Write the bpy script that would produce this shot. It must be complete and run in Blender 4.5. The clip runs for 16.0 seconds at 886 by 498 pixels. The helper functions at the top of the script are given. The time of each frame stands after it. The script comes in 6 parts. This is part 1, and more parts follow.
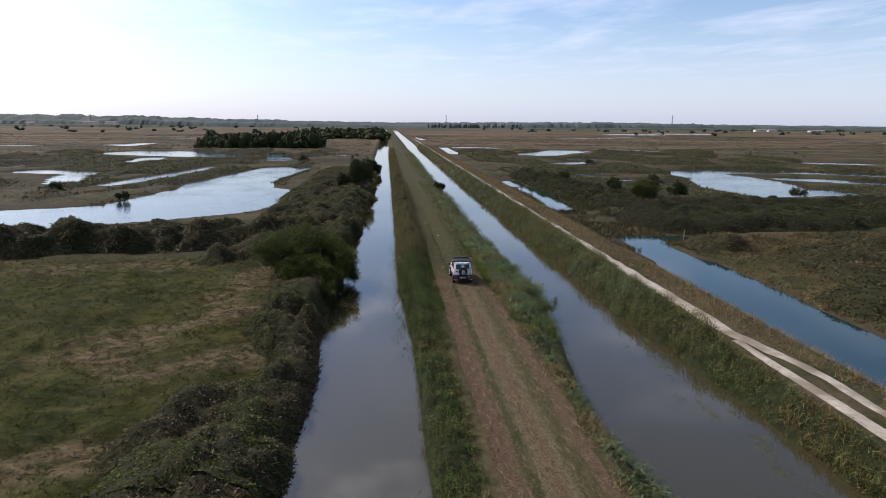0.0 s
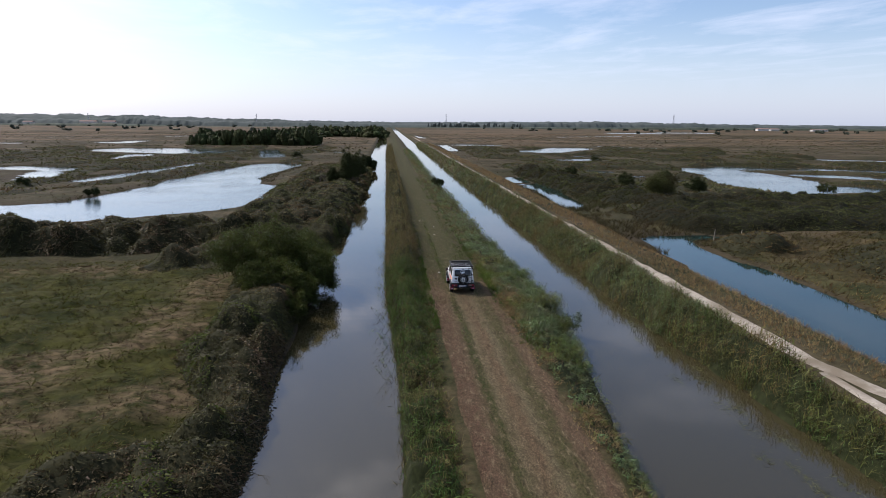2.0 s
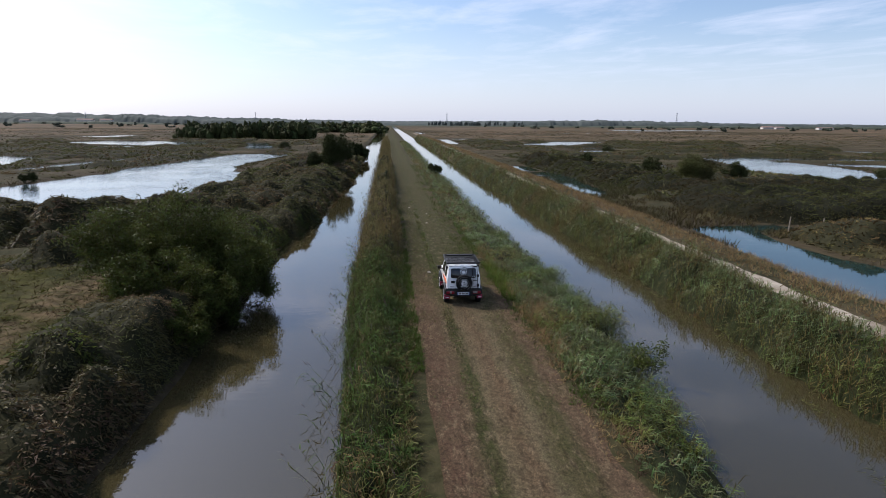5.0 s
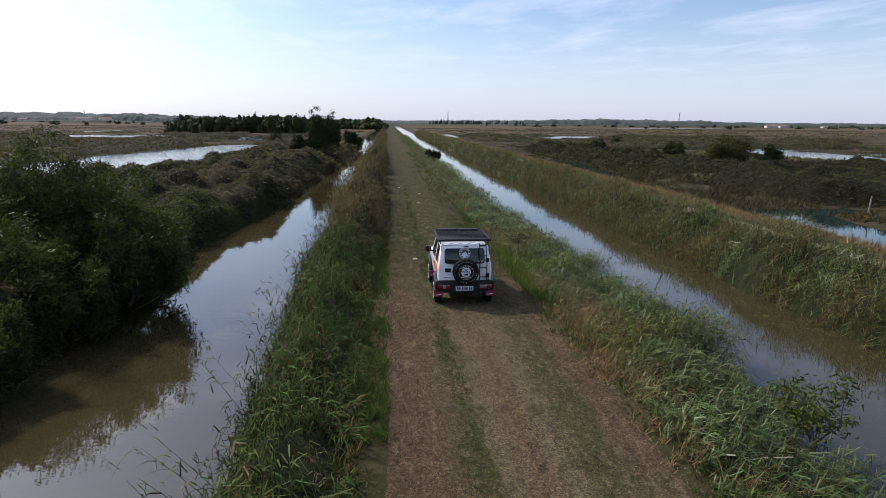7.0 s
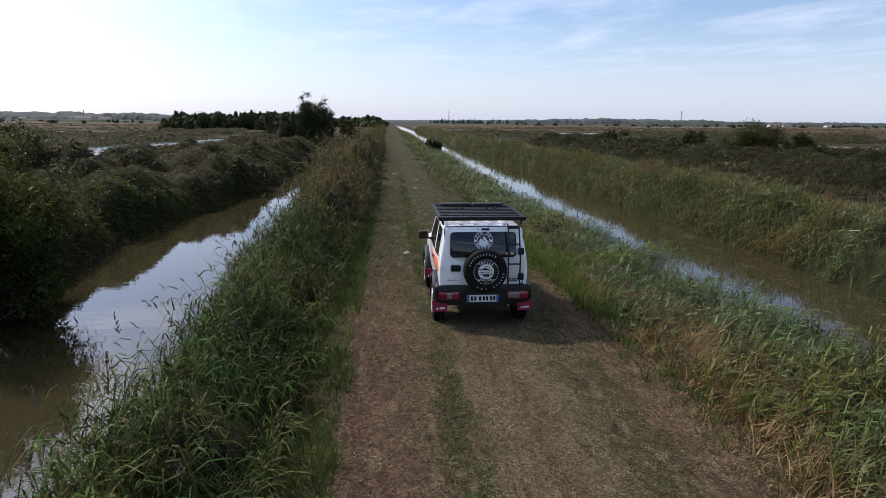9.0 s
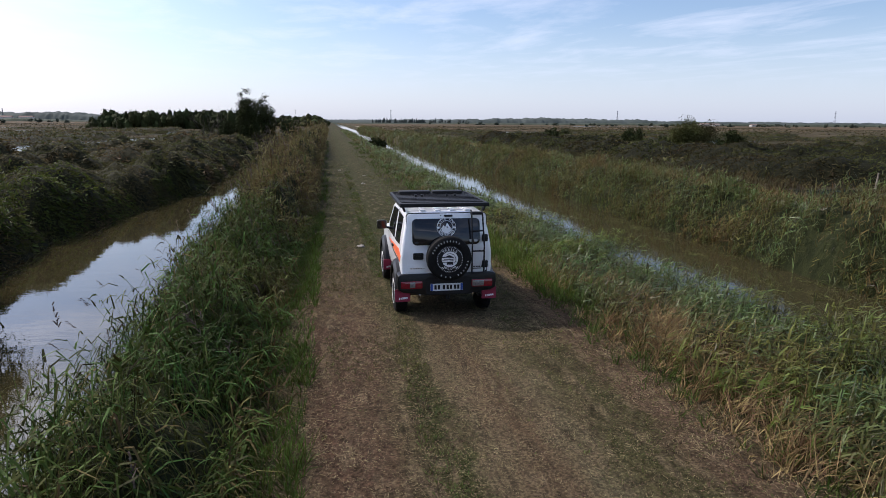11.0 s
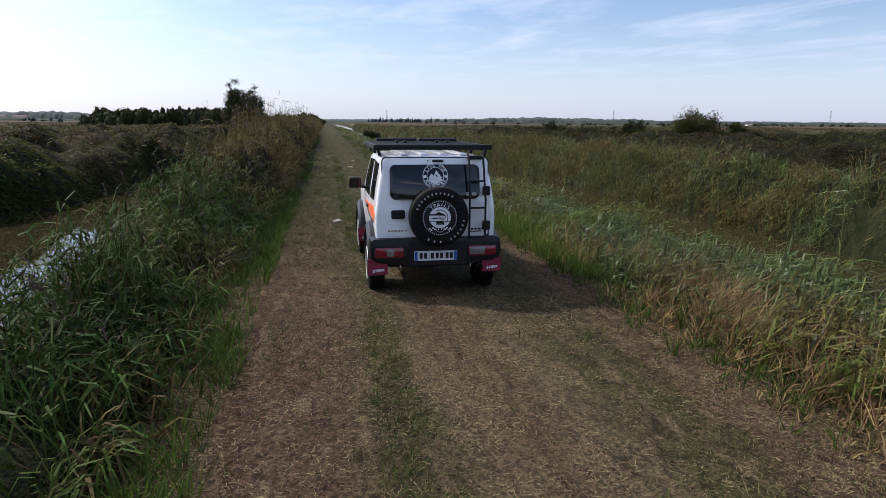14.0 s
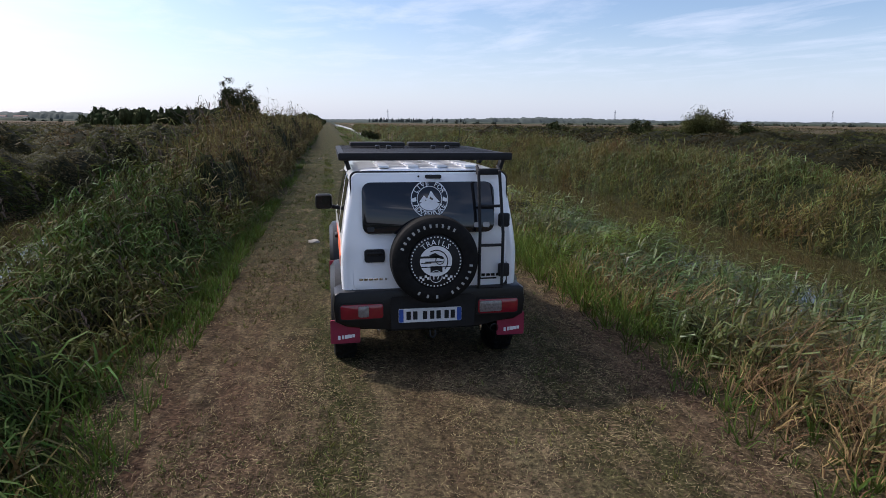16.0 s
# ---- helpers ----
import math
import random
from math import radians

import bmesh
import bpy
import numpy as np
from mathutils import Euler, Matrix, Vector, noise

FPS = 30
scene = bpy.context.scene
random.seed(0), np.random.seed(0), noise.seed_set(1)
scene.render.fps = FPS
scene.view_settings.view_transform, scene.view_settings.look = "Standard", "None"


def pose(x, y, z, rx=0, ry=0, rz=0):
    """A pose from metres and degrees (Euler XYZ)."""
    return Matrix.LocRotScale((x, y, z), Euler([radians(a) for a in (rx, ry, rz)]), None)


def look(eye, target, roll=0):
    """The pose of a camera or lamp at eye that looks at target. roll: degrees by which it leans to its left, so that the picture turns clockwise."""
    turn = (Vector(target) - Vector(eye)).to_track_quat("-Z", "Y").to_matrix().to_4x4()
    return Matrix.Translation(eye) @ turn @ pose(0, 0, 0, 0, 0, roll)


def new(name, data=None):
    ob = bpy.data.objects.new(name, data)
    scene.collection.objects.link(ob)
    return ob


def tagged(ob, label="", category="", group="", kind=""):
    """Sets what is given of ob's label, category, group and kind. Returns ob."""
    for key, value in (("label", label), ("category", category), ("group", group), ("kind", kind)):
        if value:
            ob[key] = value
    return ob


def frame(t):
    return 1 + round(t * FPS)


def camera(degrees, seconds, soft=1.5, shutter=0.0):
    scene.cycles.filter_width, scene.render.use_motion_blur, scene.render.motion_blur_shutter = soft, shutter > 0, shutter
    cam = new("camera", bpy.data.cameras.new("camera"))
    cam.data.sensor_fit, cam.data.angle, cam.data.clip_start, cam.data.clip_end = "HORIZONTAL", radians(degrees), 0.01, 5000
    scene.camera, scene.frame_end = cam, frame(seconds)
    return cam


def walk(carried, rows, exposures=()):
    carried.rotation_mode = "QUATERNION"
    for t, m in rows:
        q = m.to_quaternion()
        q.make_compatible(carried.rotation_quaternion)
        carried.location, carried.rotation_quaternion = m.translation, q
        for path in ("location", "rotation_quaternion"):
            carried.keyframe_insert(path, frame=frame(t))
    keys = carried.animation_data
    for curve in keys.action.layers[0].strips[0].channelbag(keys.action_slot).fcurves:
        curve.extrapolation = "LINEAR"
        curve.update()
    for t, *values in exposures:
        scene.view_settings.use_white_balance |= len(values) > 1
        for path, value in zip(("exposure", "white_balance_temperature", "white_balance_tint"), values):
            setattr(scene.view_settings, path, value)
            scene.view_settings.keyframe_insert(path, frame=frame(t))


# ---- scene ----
import itertools

# ---------------------------------------------------------------- camera: a drone that sinks towards the parked car
cam = camera(71.0, 16.0, soft=0.6)
# seconds, eye x y z, yaw, pitch, roll; the car's rear number plate is at x = y = 0
PATH = [
    (0.0, -6.055, -48.533, 12.865, -5.14, -11.53, -0.42),
    (0.5, -5.753, -46.342, 12.412, -5.14, -11.53, -0.42),
    (1.0, -5.489, -44.229, 12.003, -5.15, -11.53, -0.42),
    (1.5, -5.235, -41.971, 11.573, -5.15, -11.53, -0.42),
    (2.0, -4.959, -39.763, 11.216, -5.13, -11.53, -0.42),
    (2.5, -4.673, -37.441, 10.851, -5.11, -11.53, -0.42),
    (3.0, -4.412, -35.083, 10.446, -5.13, -11.53, -0.42),
    (3.5, -4.111, -32.537, 9.904, -5.09, -11.53, -0.42),
    (4.0, -3.803, -30.051, 9.178, -5.08, -11.53, -0.42),
    (4.2, -3.681, -29.056, 8.883, -5.08, -11.53, -0.42),
    (5.2, -3.052, -24.579, 7.418, -5.04, -11.53, -0.42),
    (6.3, -2.425, -19.535, 5.991, -5.02, -11.53, -0.42),
    (6.5, -2.297, -18.583, 5.721, -4.98, -11.53, -0.42),
    (7.0, -2.004, -16.100, 4.925, -4.94, -11.53, -0.42),
    (7.5, -1.755, -13.796, 4.112, -4.86, -11.53, -0.42),
    (8.0, -1.556, -11.662, 3.539, -4.78, -11.53, -0.42),
    (8.2, -1.501, -10.975, 3.449, -4.75, -11.53, -0.42),
    (8.7, -1.481, -9.974, 3.365, -4.78, -11.53, -0.42),
    (9.3, -1.532, -9.512, 3.333, -5.08, -11.53, -0.42),
    (9.8, -1.602, -9.412, 3.322, -5.74, -11.53, -0.42),
    (10.3, -1.673, -9.388, 3.313, -7.02, -11.53, -0.42),
    (10.5, -1.704, -9.378, 3.293, -8.14, -11.53, -0.42),
    (11.0, -1.745, -9.365, 3.092, -10.10, -11.53, -0.42),
    (11.5, -1.729, -9.267, 2.785, -10.45, -11.53, -0.42),
    (12.0, -1.673, -9.076, 2.654, -10.49, -11.53, -0.42),
    (12.5, -1.580, -8.675, 2.540, -10.50, -11.53, -0.42),
    (13.0, -1.468, -8.250, 2.373, -10.50, -11.53, -0.42),
    (13.5, -1.342, -7.743, 2.227, -10.44, -11.53, -0.42),
    (14.0, -1.247, -7.181, 2.103, -10.44, -11.53, -0.42),
    (14.5, -1.149, -6.668, 2.080, -10.44, -11.53, -0.42),
    (15.0, -1.032, -6.079, 2.087, -10.42, -11.53, -0.42),
    (15.5, -0.910, -5.450, 2.083, -10.39, -11.53, -0.42),
    (16.0, -0.787, -4.833, 2.085, -10.35, -11.53, -0.42),
]
walk(cam, [(t, pose(x, y, z, 90 + pitch, roll, yaw)) for t, x, y, z, yaw, pitch, roll in PATH],
     exposures=[(0.0, 0.27, 5880, 17), (16.0, 0.27, 5880, 17)])

# ---------------------------------------------------------------- daylight: sun high on the left, thin cirrus
SUN_TURN, SUN_RISE = -57.0, 43.0      # degrees from +y towards +x, and above the horizon
sun = new("sun", bpy.data.lights.new("sun", "SUN"))
sun.data.energy, sun.data.angle, sun.data.color = 3.95, radians(3.0), (1.0, 0.89, 0.74)
to_sun = Vector((math.sin(radians(SUN_TURN)) * math.cos(radians(SUN_RISE)),
                 math.cos(radians(SUN_TURN)) * math.cos(radians(SUN_RISE)), math.sin(radians(SUN_RISE))))
sun.matrix_world = look(to_sun * 50, (0, 0, 0))

world = bpy.data.worlds.new("sky")
scene.world = world
world.use_nodes = True
wn, wl = world.node_tree.nodes, world.node_tree.links
wn.clear()
sky = wn.new("ShaderNodeTexSky")
sky.sky_type, sky.sun_disc = "NISHITA", False
sky.sun_elevation, sky.sun_rotation = radians(SUN_RISE), radians(SUN_TURN)
sky.air_density, sky.dust_density, sky.ozone_density = 1.0, 1.15, 1.3
coords = wn.new("ShaderNodeTexCoord")
# cirrus streaks: noise on the sky dome flattened to a high layer
split = wn.new("ShaderNodeSeparateXYZ")
wl.new(coords.outputs["Generated"], split.inputs[0])
rise = wn.new("ShaderNodeMath"); rise.operation = "MAXIMUM"; rise.inputs[1].default_value = 0.06
wl.new(split.outputs["Z"], rise.inputs[0])
flat = []
for axis in "XY":
    d = wn.new("ShaderNodeMath"); d.operation = "DIVIDE"
    wl.new(split.outputs[axis], d.inputs[0]); wl.new(rise.outputs[0], d.inputs[1])
    flat.append(d)
layer = wn.new("ShaderNodeCombineXYZ")
wl.new(flat[0].outputs[0], layer.inputs[0]); wl.new(flat[1].outputs[0], layer.inputs[1])
stretch = wn.new("ShaderNodeMapping")
stretch.inputs["Scale"].default_value = (0.55, 0.30, 1.0)
stretch.inputs["Rotation"].default_value = (0, 0, 0.35)
stretch.inputs["Location"].default_value = (3.1, 1.7, 0)
wl.new(layer.outputs[0], stretch.inputs[0])
wisps = wn.new("ShaderNodeTexNoise")
wisps.inputs["Scale"].default_value, wisps.inputs["Detail"].default_value = 1.6, 8.0
wisps.inputs["Roughness"].default_value, wisps.inputs["Distortion"].default_value = 0.62, 0.35
wl.new(stretch.outputs[0], wisps.inputs["Vector"])
cover = wn.new("ShaderNodeMapRange")
cover.inputs["From Min"].default_value, cover.inputs["From Max"].default_value = 0.47, 0.72
cover.inputs["To Max"].default_value = 0.42
wl.new(wisps.outputs["Fac"], cover.inputs["Value"])
cloudy = wn.new("ShaderNodeMix"); cloudy.data_type = "RGBA"
cloudy.inputs["B"].default_value = (7.2, 7.3, 7.7, 1)
fade = wn.new("ShaderNodeMapRange"); fade.interpolation_type = "SMOOTHSTEP"
fade.inputs["From Min"].default_value, fade.inputs["From Max"].default_value = 0.03, 0.12
wl.new(split.outputs["Z"], fade.inputs["Value"])
thin = wn.new("ShaderNodeMath"); thin.operation = "MULTIPLY"
wl.new(cover.outputs[0], thin.inputs[0]); wl.new(fade.outputs[0], thin.inputs[1])
wl.new(thin.outputs[0], cloudy.inputs["Factor"]); wl.new(sky.outputs[0], cloudy.inputs["A"])
back = wn.new("ShaderNodeBackground")
back.inputs["Strength"].default_value = 0.118
# pale haze towards the horizon, all round
haze = wn.new("ShaderNodeMapRange"); haze.interpolation_type = "SMOOTHSTEP"
haze.inputs["From Min"].default_value, haze.inputs["From Max"].default_value = 0.17, 0.0
haze.inputs["To Max"].default_value = 0.52
wl.new(split.outputs["Z"], haze.inputs["Value"])
hazy = wn.new("ShaderNodeMix"); hazy.data_type = "RGBA"
hazy.inputs["B"].default_value = (6.0, 6.5, 7.5, 1)
wl.new(haze.outputs[0], hazy.inputs["Factor"]); wl.new(cloudy.outputs["Result"], hazy.inputs["A"])
# broken soft cumulus higher up
puffs = wn.new("ShaderNodeTexNoise")
puffs.inputs["Scale"].default_value, puffs.inputs["Detail"].default_value, puffs.inputs["Roughness"].default_value = 1.15, 7.0, 0.55
wl.new(layer.outputs[0], puffs.inputs["Vector"])
heap = wn.new("ShaderNodeMapRange"); heap.interpolation_type = "SMOOTHSTEP"
heap.inputs["From Min"].default_value, heap.inputs["From Max"].default_value, heap.inputs["To Max"].default_value = 0.51, 0.65, 0.85
wl.new(puffs.outputs["Fac"], heap.inputs["Value"])
high = wn.new("ShaderNodeMapRange"); high.interpolation_type = "SMOOTHSTEP"
clearing = wn.new("ShaderNodeMapRange"); clearing.interpolation_type = "SMOOTHSTEP"
clearing.inputs["From Min"].default_value, clearing.inputs["From Max"].default_value = 0.02, 0.22
clearing.inputs["To Min"].default_value, clearing.inputs["To Max"].default_value = 0.85, 0.2
wl.new(split.outputs["X"], clearing.inputs["Value"]); wl.new(clearing.outputs[0], heap.inputs["To Max"])
high.inputs["From Min"].default_value, high.inputs["From Max"].default_value = 0.20, 0.36
wl.new(split.outputs["Z"], high.inputs["Value"])
banked = wn.new("ShaderNodeMath"); banked.operation = "MULTIPLY"
wl.new(heap.outputs[0], banked.inputs[0]); wl.new(high.outputs[0], banked.inputs[1])
heaped = wn.new("ShaderNodeMix"); heaped.data_type = "RGBA"
heaped.inputs["B"].default_value = (12.0, 11.7, 11.6, 1)
wl.new(banked.outputs[0], heaped.inputs["Factor"]); wl.new(hazy.outputs["Result"], heaped.inputs["A"])
# bright aureole of the sun in the thin cloud
toward = wn.new("ShaderNodeVectorMath"); toward.operation = "DOT_PRODUCT"
toward.inputs[1].default_value = tuple(to_sun)
wl.new(coords.outputs["Generated"], toward.inputs[0])
ahead = wn.new("ShaderNodeMath"); ahead.operation = "MAXIMUM"; ahead.inputs[1].default_value = 0.0
wl.new(toward.outputs["Value"], ahead.inputs[0])
lobe = wn.new("ShaderNodeMath"); lobe.operation = "POWER"; lobe.inputs[1].default_value = 7.0
wl.new(ahead.outputs[0], lobe.inputs[0])
glow = wn.new("ShaderNodeMix"); glow.data_type = "RGBA"; glow.blend_type = "ADD"
glow.inputs["B"].default_value = (15.0, 14.7, 14.4, 1)
wl.new(lobe.outputs[0], glow.inputs["Factor"]); wl.new(heaped.outputs["Result"], glow.inputs["A"])
wl.new(glow.outputs["Result"], back.inputs["Color"])
wout = wn.new("ShaderNodeOutputWorld")
wl.new(back.outputs[0], wout.inputs[0])

# ---------------------------------------------------------------- materials


def material(name, dark, light, scale=1.0, rough=0.8, metal=0.0, bump=0.0, bump_scale=None, detail=6.0, third=None,
             third_scale=0.12, island=0.0, through_light=0.0, gloss=0.1, squash=(1, 1, 1), coat=0.0):
    """Two tones mixed by noise, a third in large patches, variation from piece to piece, and fine relief."""
    m = bpy.data.materials.new(name)
    m.use_nodes = True
    n, l = m.node_tree.nodes, m.node_tree.links
    b = n["Principled BSDF"]
    b.inputs["Roughness"].default_value, b.inputs["Metallic"].default_value = rough, metal
    b.inputs["Specular IOR Level"].default_value = gloss
    b.inputs["Coat Weight"].default_value = coat
    b.inputs["Coat Roughness"].default_value = 0.08
    where = n.new("ShaderNodeNewGeometry")
    mapping = n.new("ShaderNodeMapping")
    mapping.inputs["Scale"].default_value = squash
    l.new(where.outputs["Position"], mapping.inputs[0])
    tex = n.new("ShaderNodeTexNoise")
    tex.inputs["Scale"].default_value, tex.inputs["Detail"].default_value = scale, detail
    tex.inputs["Roughness"].default_value = 0.65
    l.new(mapping.outputs[0], tex.inputs["Vector"])
    ramp = n.new("ShaderNodeValToRGB")
    ramp.color_ramp.elements[0].position, ramp.color_ramp.elements[1].position = 0.32, 0.68
    ramp.color_ramp.elements[0].color = (*dark, 1)
    ramp.color_ramp.elements[1].color = (*light, 1)
    l.new(tex.outputs["Fac"], ramp.inputs[0])
    colour = ramp.outputs[0]
    if third:
        patch = n.new("ShaderNodeTexNoise")
        patch.inputs["Scale"].default_value, patch.inputs["Detail"].default_value = third_scale, 4.0
        l.new(mapping.outputs[0], patch.inputs["Vector"])
        sharp = n.new("ShaderNodeMapRange")
        sharp.inputs["From Min"].default_value, sharp.inputs["From Max"].default_value = 0.45, 0.62
        l.new(patch.outputs["Fac"], sharp.inputs["Value"])
        mix = n.new("ShaderNodeMix"); mix.data_type = "RGBA"
        mix.inputs["B"].default_value = (*third, 1)
        l.new(sharp.outputs[0], mix.inputs["Factor"]); l.new(colour, mix.inputs["A"])
        colour = mix.outputs["Result"]
    if island:
        vary = n.new("ShaderNodeMapRange")
        vary.inputs["To Min"].default_value, vary.inputs["To Max"].default_value = 1 - island, 1 + island
        l.new(where.outputs["Random Per Island"], vary.inputs["Value"])
        tint = n.new("ShaderNodeHueSaturation")
        l.new(vary.outputs[0], tint.inputs["Value"])
        shift = n.new("ShaderNodeMapRange")
        shift.inputs["To Min"].default_value, shift.inputs["To Max"].default_value = 0.5 - island * 0.09, 0.5 + island * 0.05
        l.new(where.outputs["Random Per Island"], shift.inputs["Value"])
        l.new(shift.outputs[0], tint.inputs["Hue"])
        l.new(colour, tint.inputs["Color"])
        colour = tint.outputs[0]
    l.new(colour, b.inputs["Base Color"])
    if bump:
        fine = n.new("ShaderNodeTexNoise")
        fine.inputs["Scale"].default_value, fine.inputs["Detail"].default_value = bump_scale or scale * 4, 5.0
        l.new(mapping.outputs[0], fine.inputs["Vector"])
        relief = n.new("ShaderNodeBump")
        relief.inputs["Strength"].default_value, relief.inputs["Distance"].default_value = min(bump, 1.0), 0.05 * bump
        l.new(fine.outputs["Fac"], relief.inputs["Height"])
        l.new(relief.outputs[0], b.inputs["Normal"])
    if through_light:
        leafy = n.new("ShaderNodeBsdfTranslucent")
        l.new(colour, leafy.inputs["Color"])
        both = n.new("ShaderNodeMixShader")
        both.inputs[0].default_value = through_light
        l.new(b.outputs[0], both.inputs[1]); l.new(leafy.outputs[0], both.inputs[2])
        l.new(both.outputs[0], n["Material Output"].inputs[0])
    return m


reed_green = material("reed_green", (0.030, 0.046, 0.010), (0.100, 0.130, 0.030), 0.9, 0.5, island=0.7, through_light=0.30, gloss=0.12,
                      third=(0.105, 0.102, 0.026), third_scale=0.3)
reed_lush = material("reed_lush", (0.038, 0.058, 0.011), (0.145, 0.172, 0.036), 0.9, 0.5, island=0.7, through_light=0.38, gloss=0.14,
                     third=(0.125, 0.120, 0.032), third_scale=0.4)
# reed green darkened for the left bed, whose visible side lies in shade
reed_shaded = material("reed_shaded_green", (0.019, 0.034, 0.006), (0.062, 0.092, 0.019), 0.9, 0.6, island=0.8, through_light=0.18, gloss=0.06,
                     third=(0.068, 0.072, 0.018), third_scale=0.35)
reed_blue = material("reed_blue_green", (0.044, 0.070, 0.020), (0.148, 0.196, 0.066), 0.9, 0.40, island=0.65, through_light=0.30, gloss=0.28,
                     third=(0.078, 0.084, 0.022), third_scale=0.5)
reed_gold = material("reed_gold", (0.044, 0.048, 0.013), (0.125, 0.118, 0.036), 0.9, 0.6, island=0.5, through_light=0.2, gloss=0.08,
                     third=(0.110, 0.078, 0.028), third_scale=0.5)
# near-black: shade inside the reed beds, put into the colour of an inner sheet
reed_shade_core = material("reed_shade_core", (0.0075, 0.0100, 0.0030), (0.0250, 0.0290, 0.0095), 6.0, 0.95, bump=1.0, bump_scale=30, squash=(1, 1, 0.25))
plume_mat = material("reed_plume", (0.060, 0.046, 0.038), (0.140, 0.110, 0.088), 3.0, 0.9, island=0.3, through_light=0.1)
reed_brown = material("reed_brown", (0.056, 0.045, 0.016), (0.165, 0.132, 0.048), 1.2, 0.8, island=0.5, through_light=0.15)
grass_bright = material("grass_bright", (0.0297, 0.0542, 0.0084), (0.0790, 0.1197, 0.0229), 1.5, 0.6, island=0.45, through_light=0.3)
lush_grass = material("lush_grass", (0.058, 0.092, 0.014), (0.125, 0.165, 0.032), 1.5, 0.6, island=0.45, through_light=0.3)
grass_dry = material("grass_dry", (0.1372, 0.0911, 0.0378), (0.2744, 0.2019, 0.0947), 2.0, 0.85, island=0.4, through_light=0.15)
grass_withered = material("grass_withered", (0.060, 0.043, 0.021), (0.150, 0.112, 0.062), 1.2, 0.9, island=0.6, through_light=0.1, third=(0.060, 0.056, 0.020), third_scale=0.5)
track_green = material("track_green", (0.040, 0.052, 0.012), (0.095, 0.098, 0.032), 1.2, 0.7, island=0.5, through_light=0.2)
straw_litter = material("straw_litter", (0.092, 0.067, 0.036), (0.250, 0.190, 0.108), 2.0, 0.9, island=0.75)
bramble_leaf = material("bramble_leaf", (0.034, 0.043, 0.012), (0.098, 0.098, 0.034), 0.5, 0.6, island=0.25, through_light=0.25,
                        third=(0.105, 0.075, 0.036), third_scale=0.2, gloss=0.06)
# inner sheet of the brambles, coloured dark for the shade among their leaves
bramble_shade_core = material("bramble_shade_core", (0.010, 0.011, 0.0045), (0.029, 0.027, 0.011), 1.5, 0.95, bump=1.0, bump_scale=5.0)
willow_leaf = material("willow_leaf", (0.024, 0.034, 0.008), (0.078, 0.090, 0.021), 0.7, 0.5, island=0.5, through_light=0.30, gloss=0.06)
elder_leaf = material("elder_leaf", (0.034, 0.052, 0.010), (0.098, 0.115, 0.026), 0.8, 0.6, island=0.4, through_light=0.3, gloss=0.06)
bark = material("bark", (0.05, 0.04, 0.03), (0.14, 0.115, 0.09), 8.0, 0.9, bump=0.8)
heath_leaf = material("heath_leaf", (0.031, 0.033, 0.011), (0.086, 0.078, 0.028), 0.5, 0.6, island=0.35, through_light=0.22, gloss=0.10,
                      third=(0.086, 0.062, 0.030), third_scale=0.25)
# near-black inner sheet: shade deep in the thorn thickets as colour
thorn_shade_core = material("thorn_shade_core", (0.005, 0.0055, 0.002), (0.013, 0.013, 0.005), 1.2, 0.95, bump=1.0, bump_scale=4.0)
thorn_leaf = material("thorn_leaf", (0.026, 0.032, 0.010), (0.076, 0.080, 0.027), 0.3, 0.7, island=0.3, through_light=0.3, gloss=0.06,
                      third=(0.046, 0.038, 0.017), third_scale=0.12)
wood_leaf = material("wood_leaf", (0.0185, 0.0264, 0.0082), (0.0481, 0.0546, 0.0196), 0.05, 0.8, island=0.4, gloss=0.06)
# blue-grey cast: the haze of distance put into the leaf colour
hazed_leaf = material("hazed_leaf", (0.0468, 0.0578, 0.0523), (0.0715, 0.0825, 0.0743), 0.01, 0.9, island=0.35)
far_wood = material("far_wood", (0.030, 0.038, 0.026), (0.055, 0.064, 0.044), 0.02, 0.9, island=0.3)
marsh_tuft = material("marsh_tuft", (0.034, 0.029, 0.012), (0.086, 0.066, 0.030), 0.06, 0.9, island=0.45, through_light=0.1,
                      third=(0.036, 0.044, 0.016), third_scale=0.02, gloss=0.06)
moor_tuft = material("moor_tuft", (0.046, 0.037, 0.014), (0.128, 0.094, 0.040), 0.12, 0.9, island=0.4, through_light=0.1,
                     third=(0.048, 0.046, 0.016), third_scale=0.09, gloss=0.06)
meadow_mat = material("meadow_tuft", (0.029, 0.037, 0.006), (0.080, 0.080, 0.017), 0.6, 0.9, island=0.55, through_light=0.35,
                      third=(0.078, 0.066, 0.024), third_scale=0.16, gloss=0.06)
path_mat = material("gravel_path", (0.210, 0.180, 0.135), (0.370, 0.328, 0.262), 2.2, 0.95, bump=0.8, bump_scale=18, third=(0.165, 0.136, 0.095), third_scale=0.5)

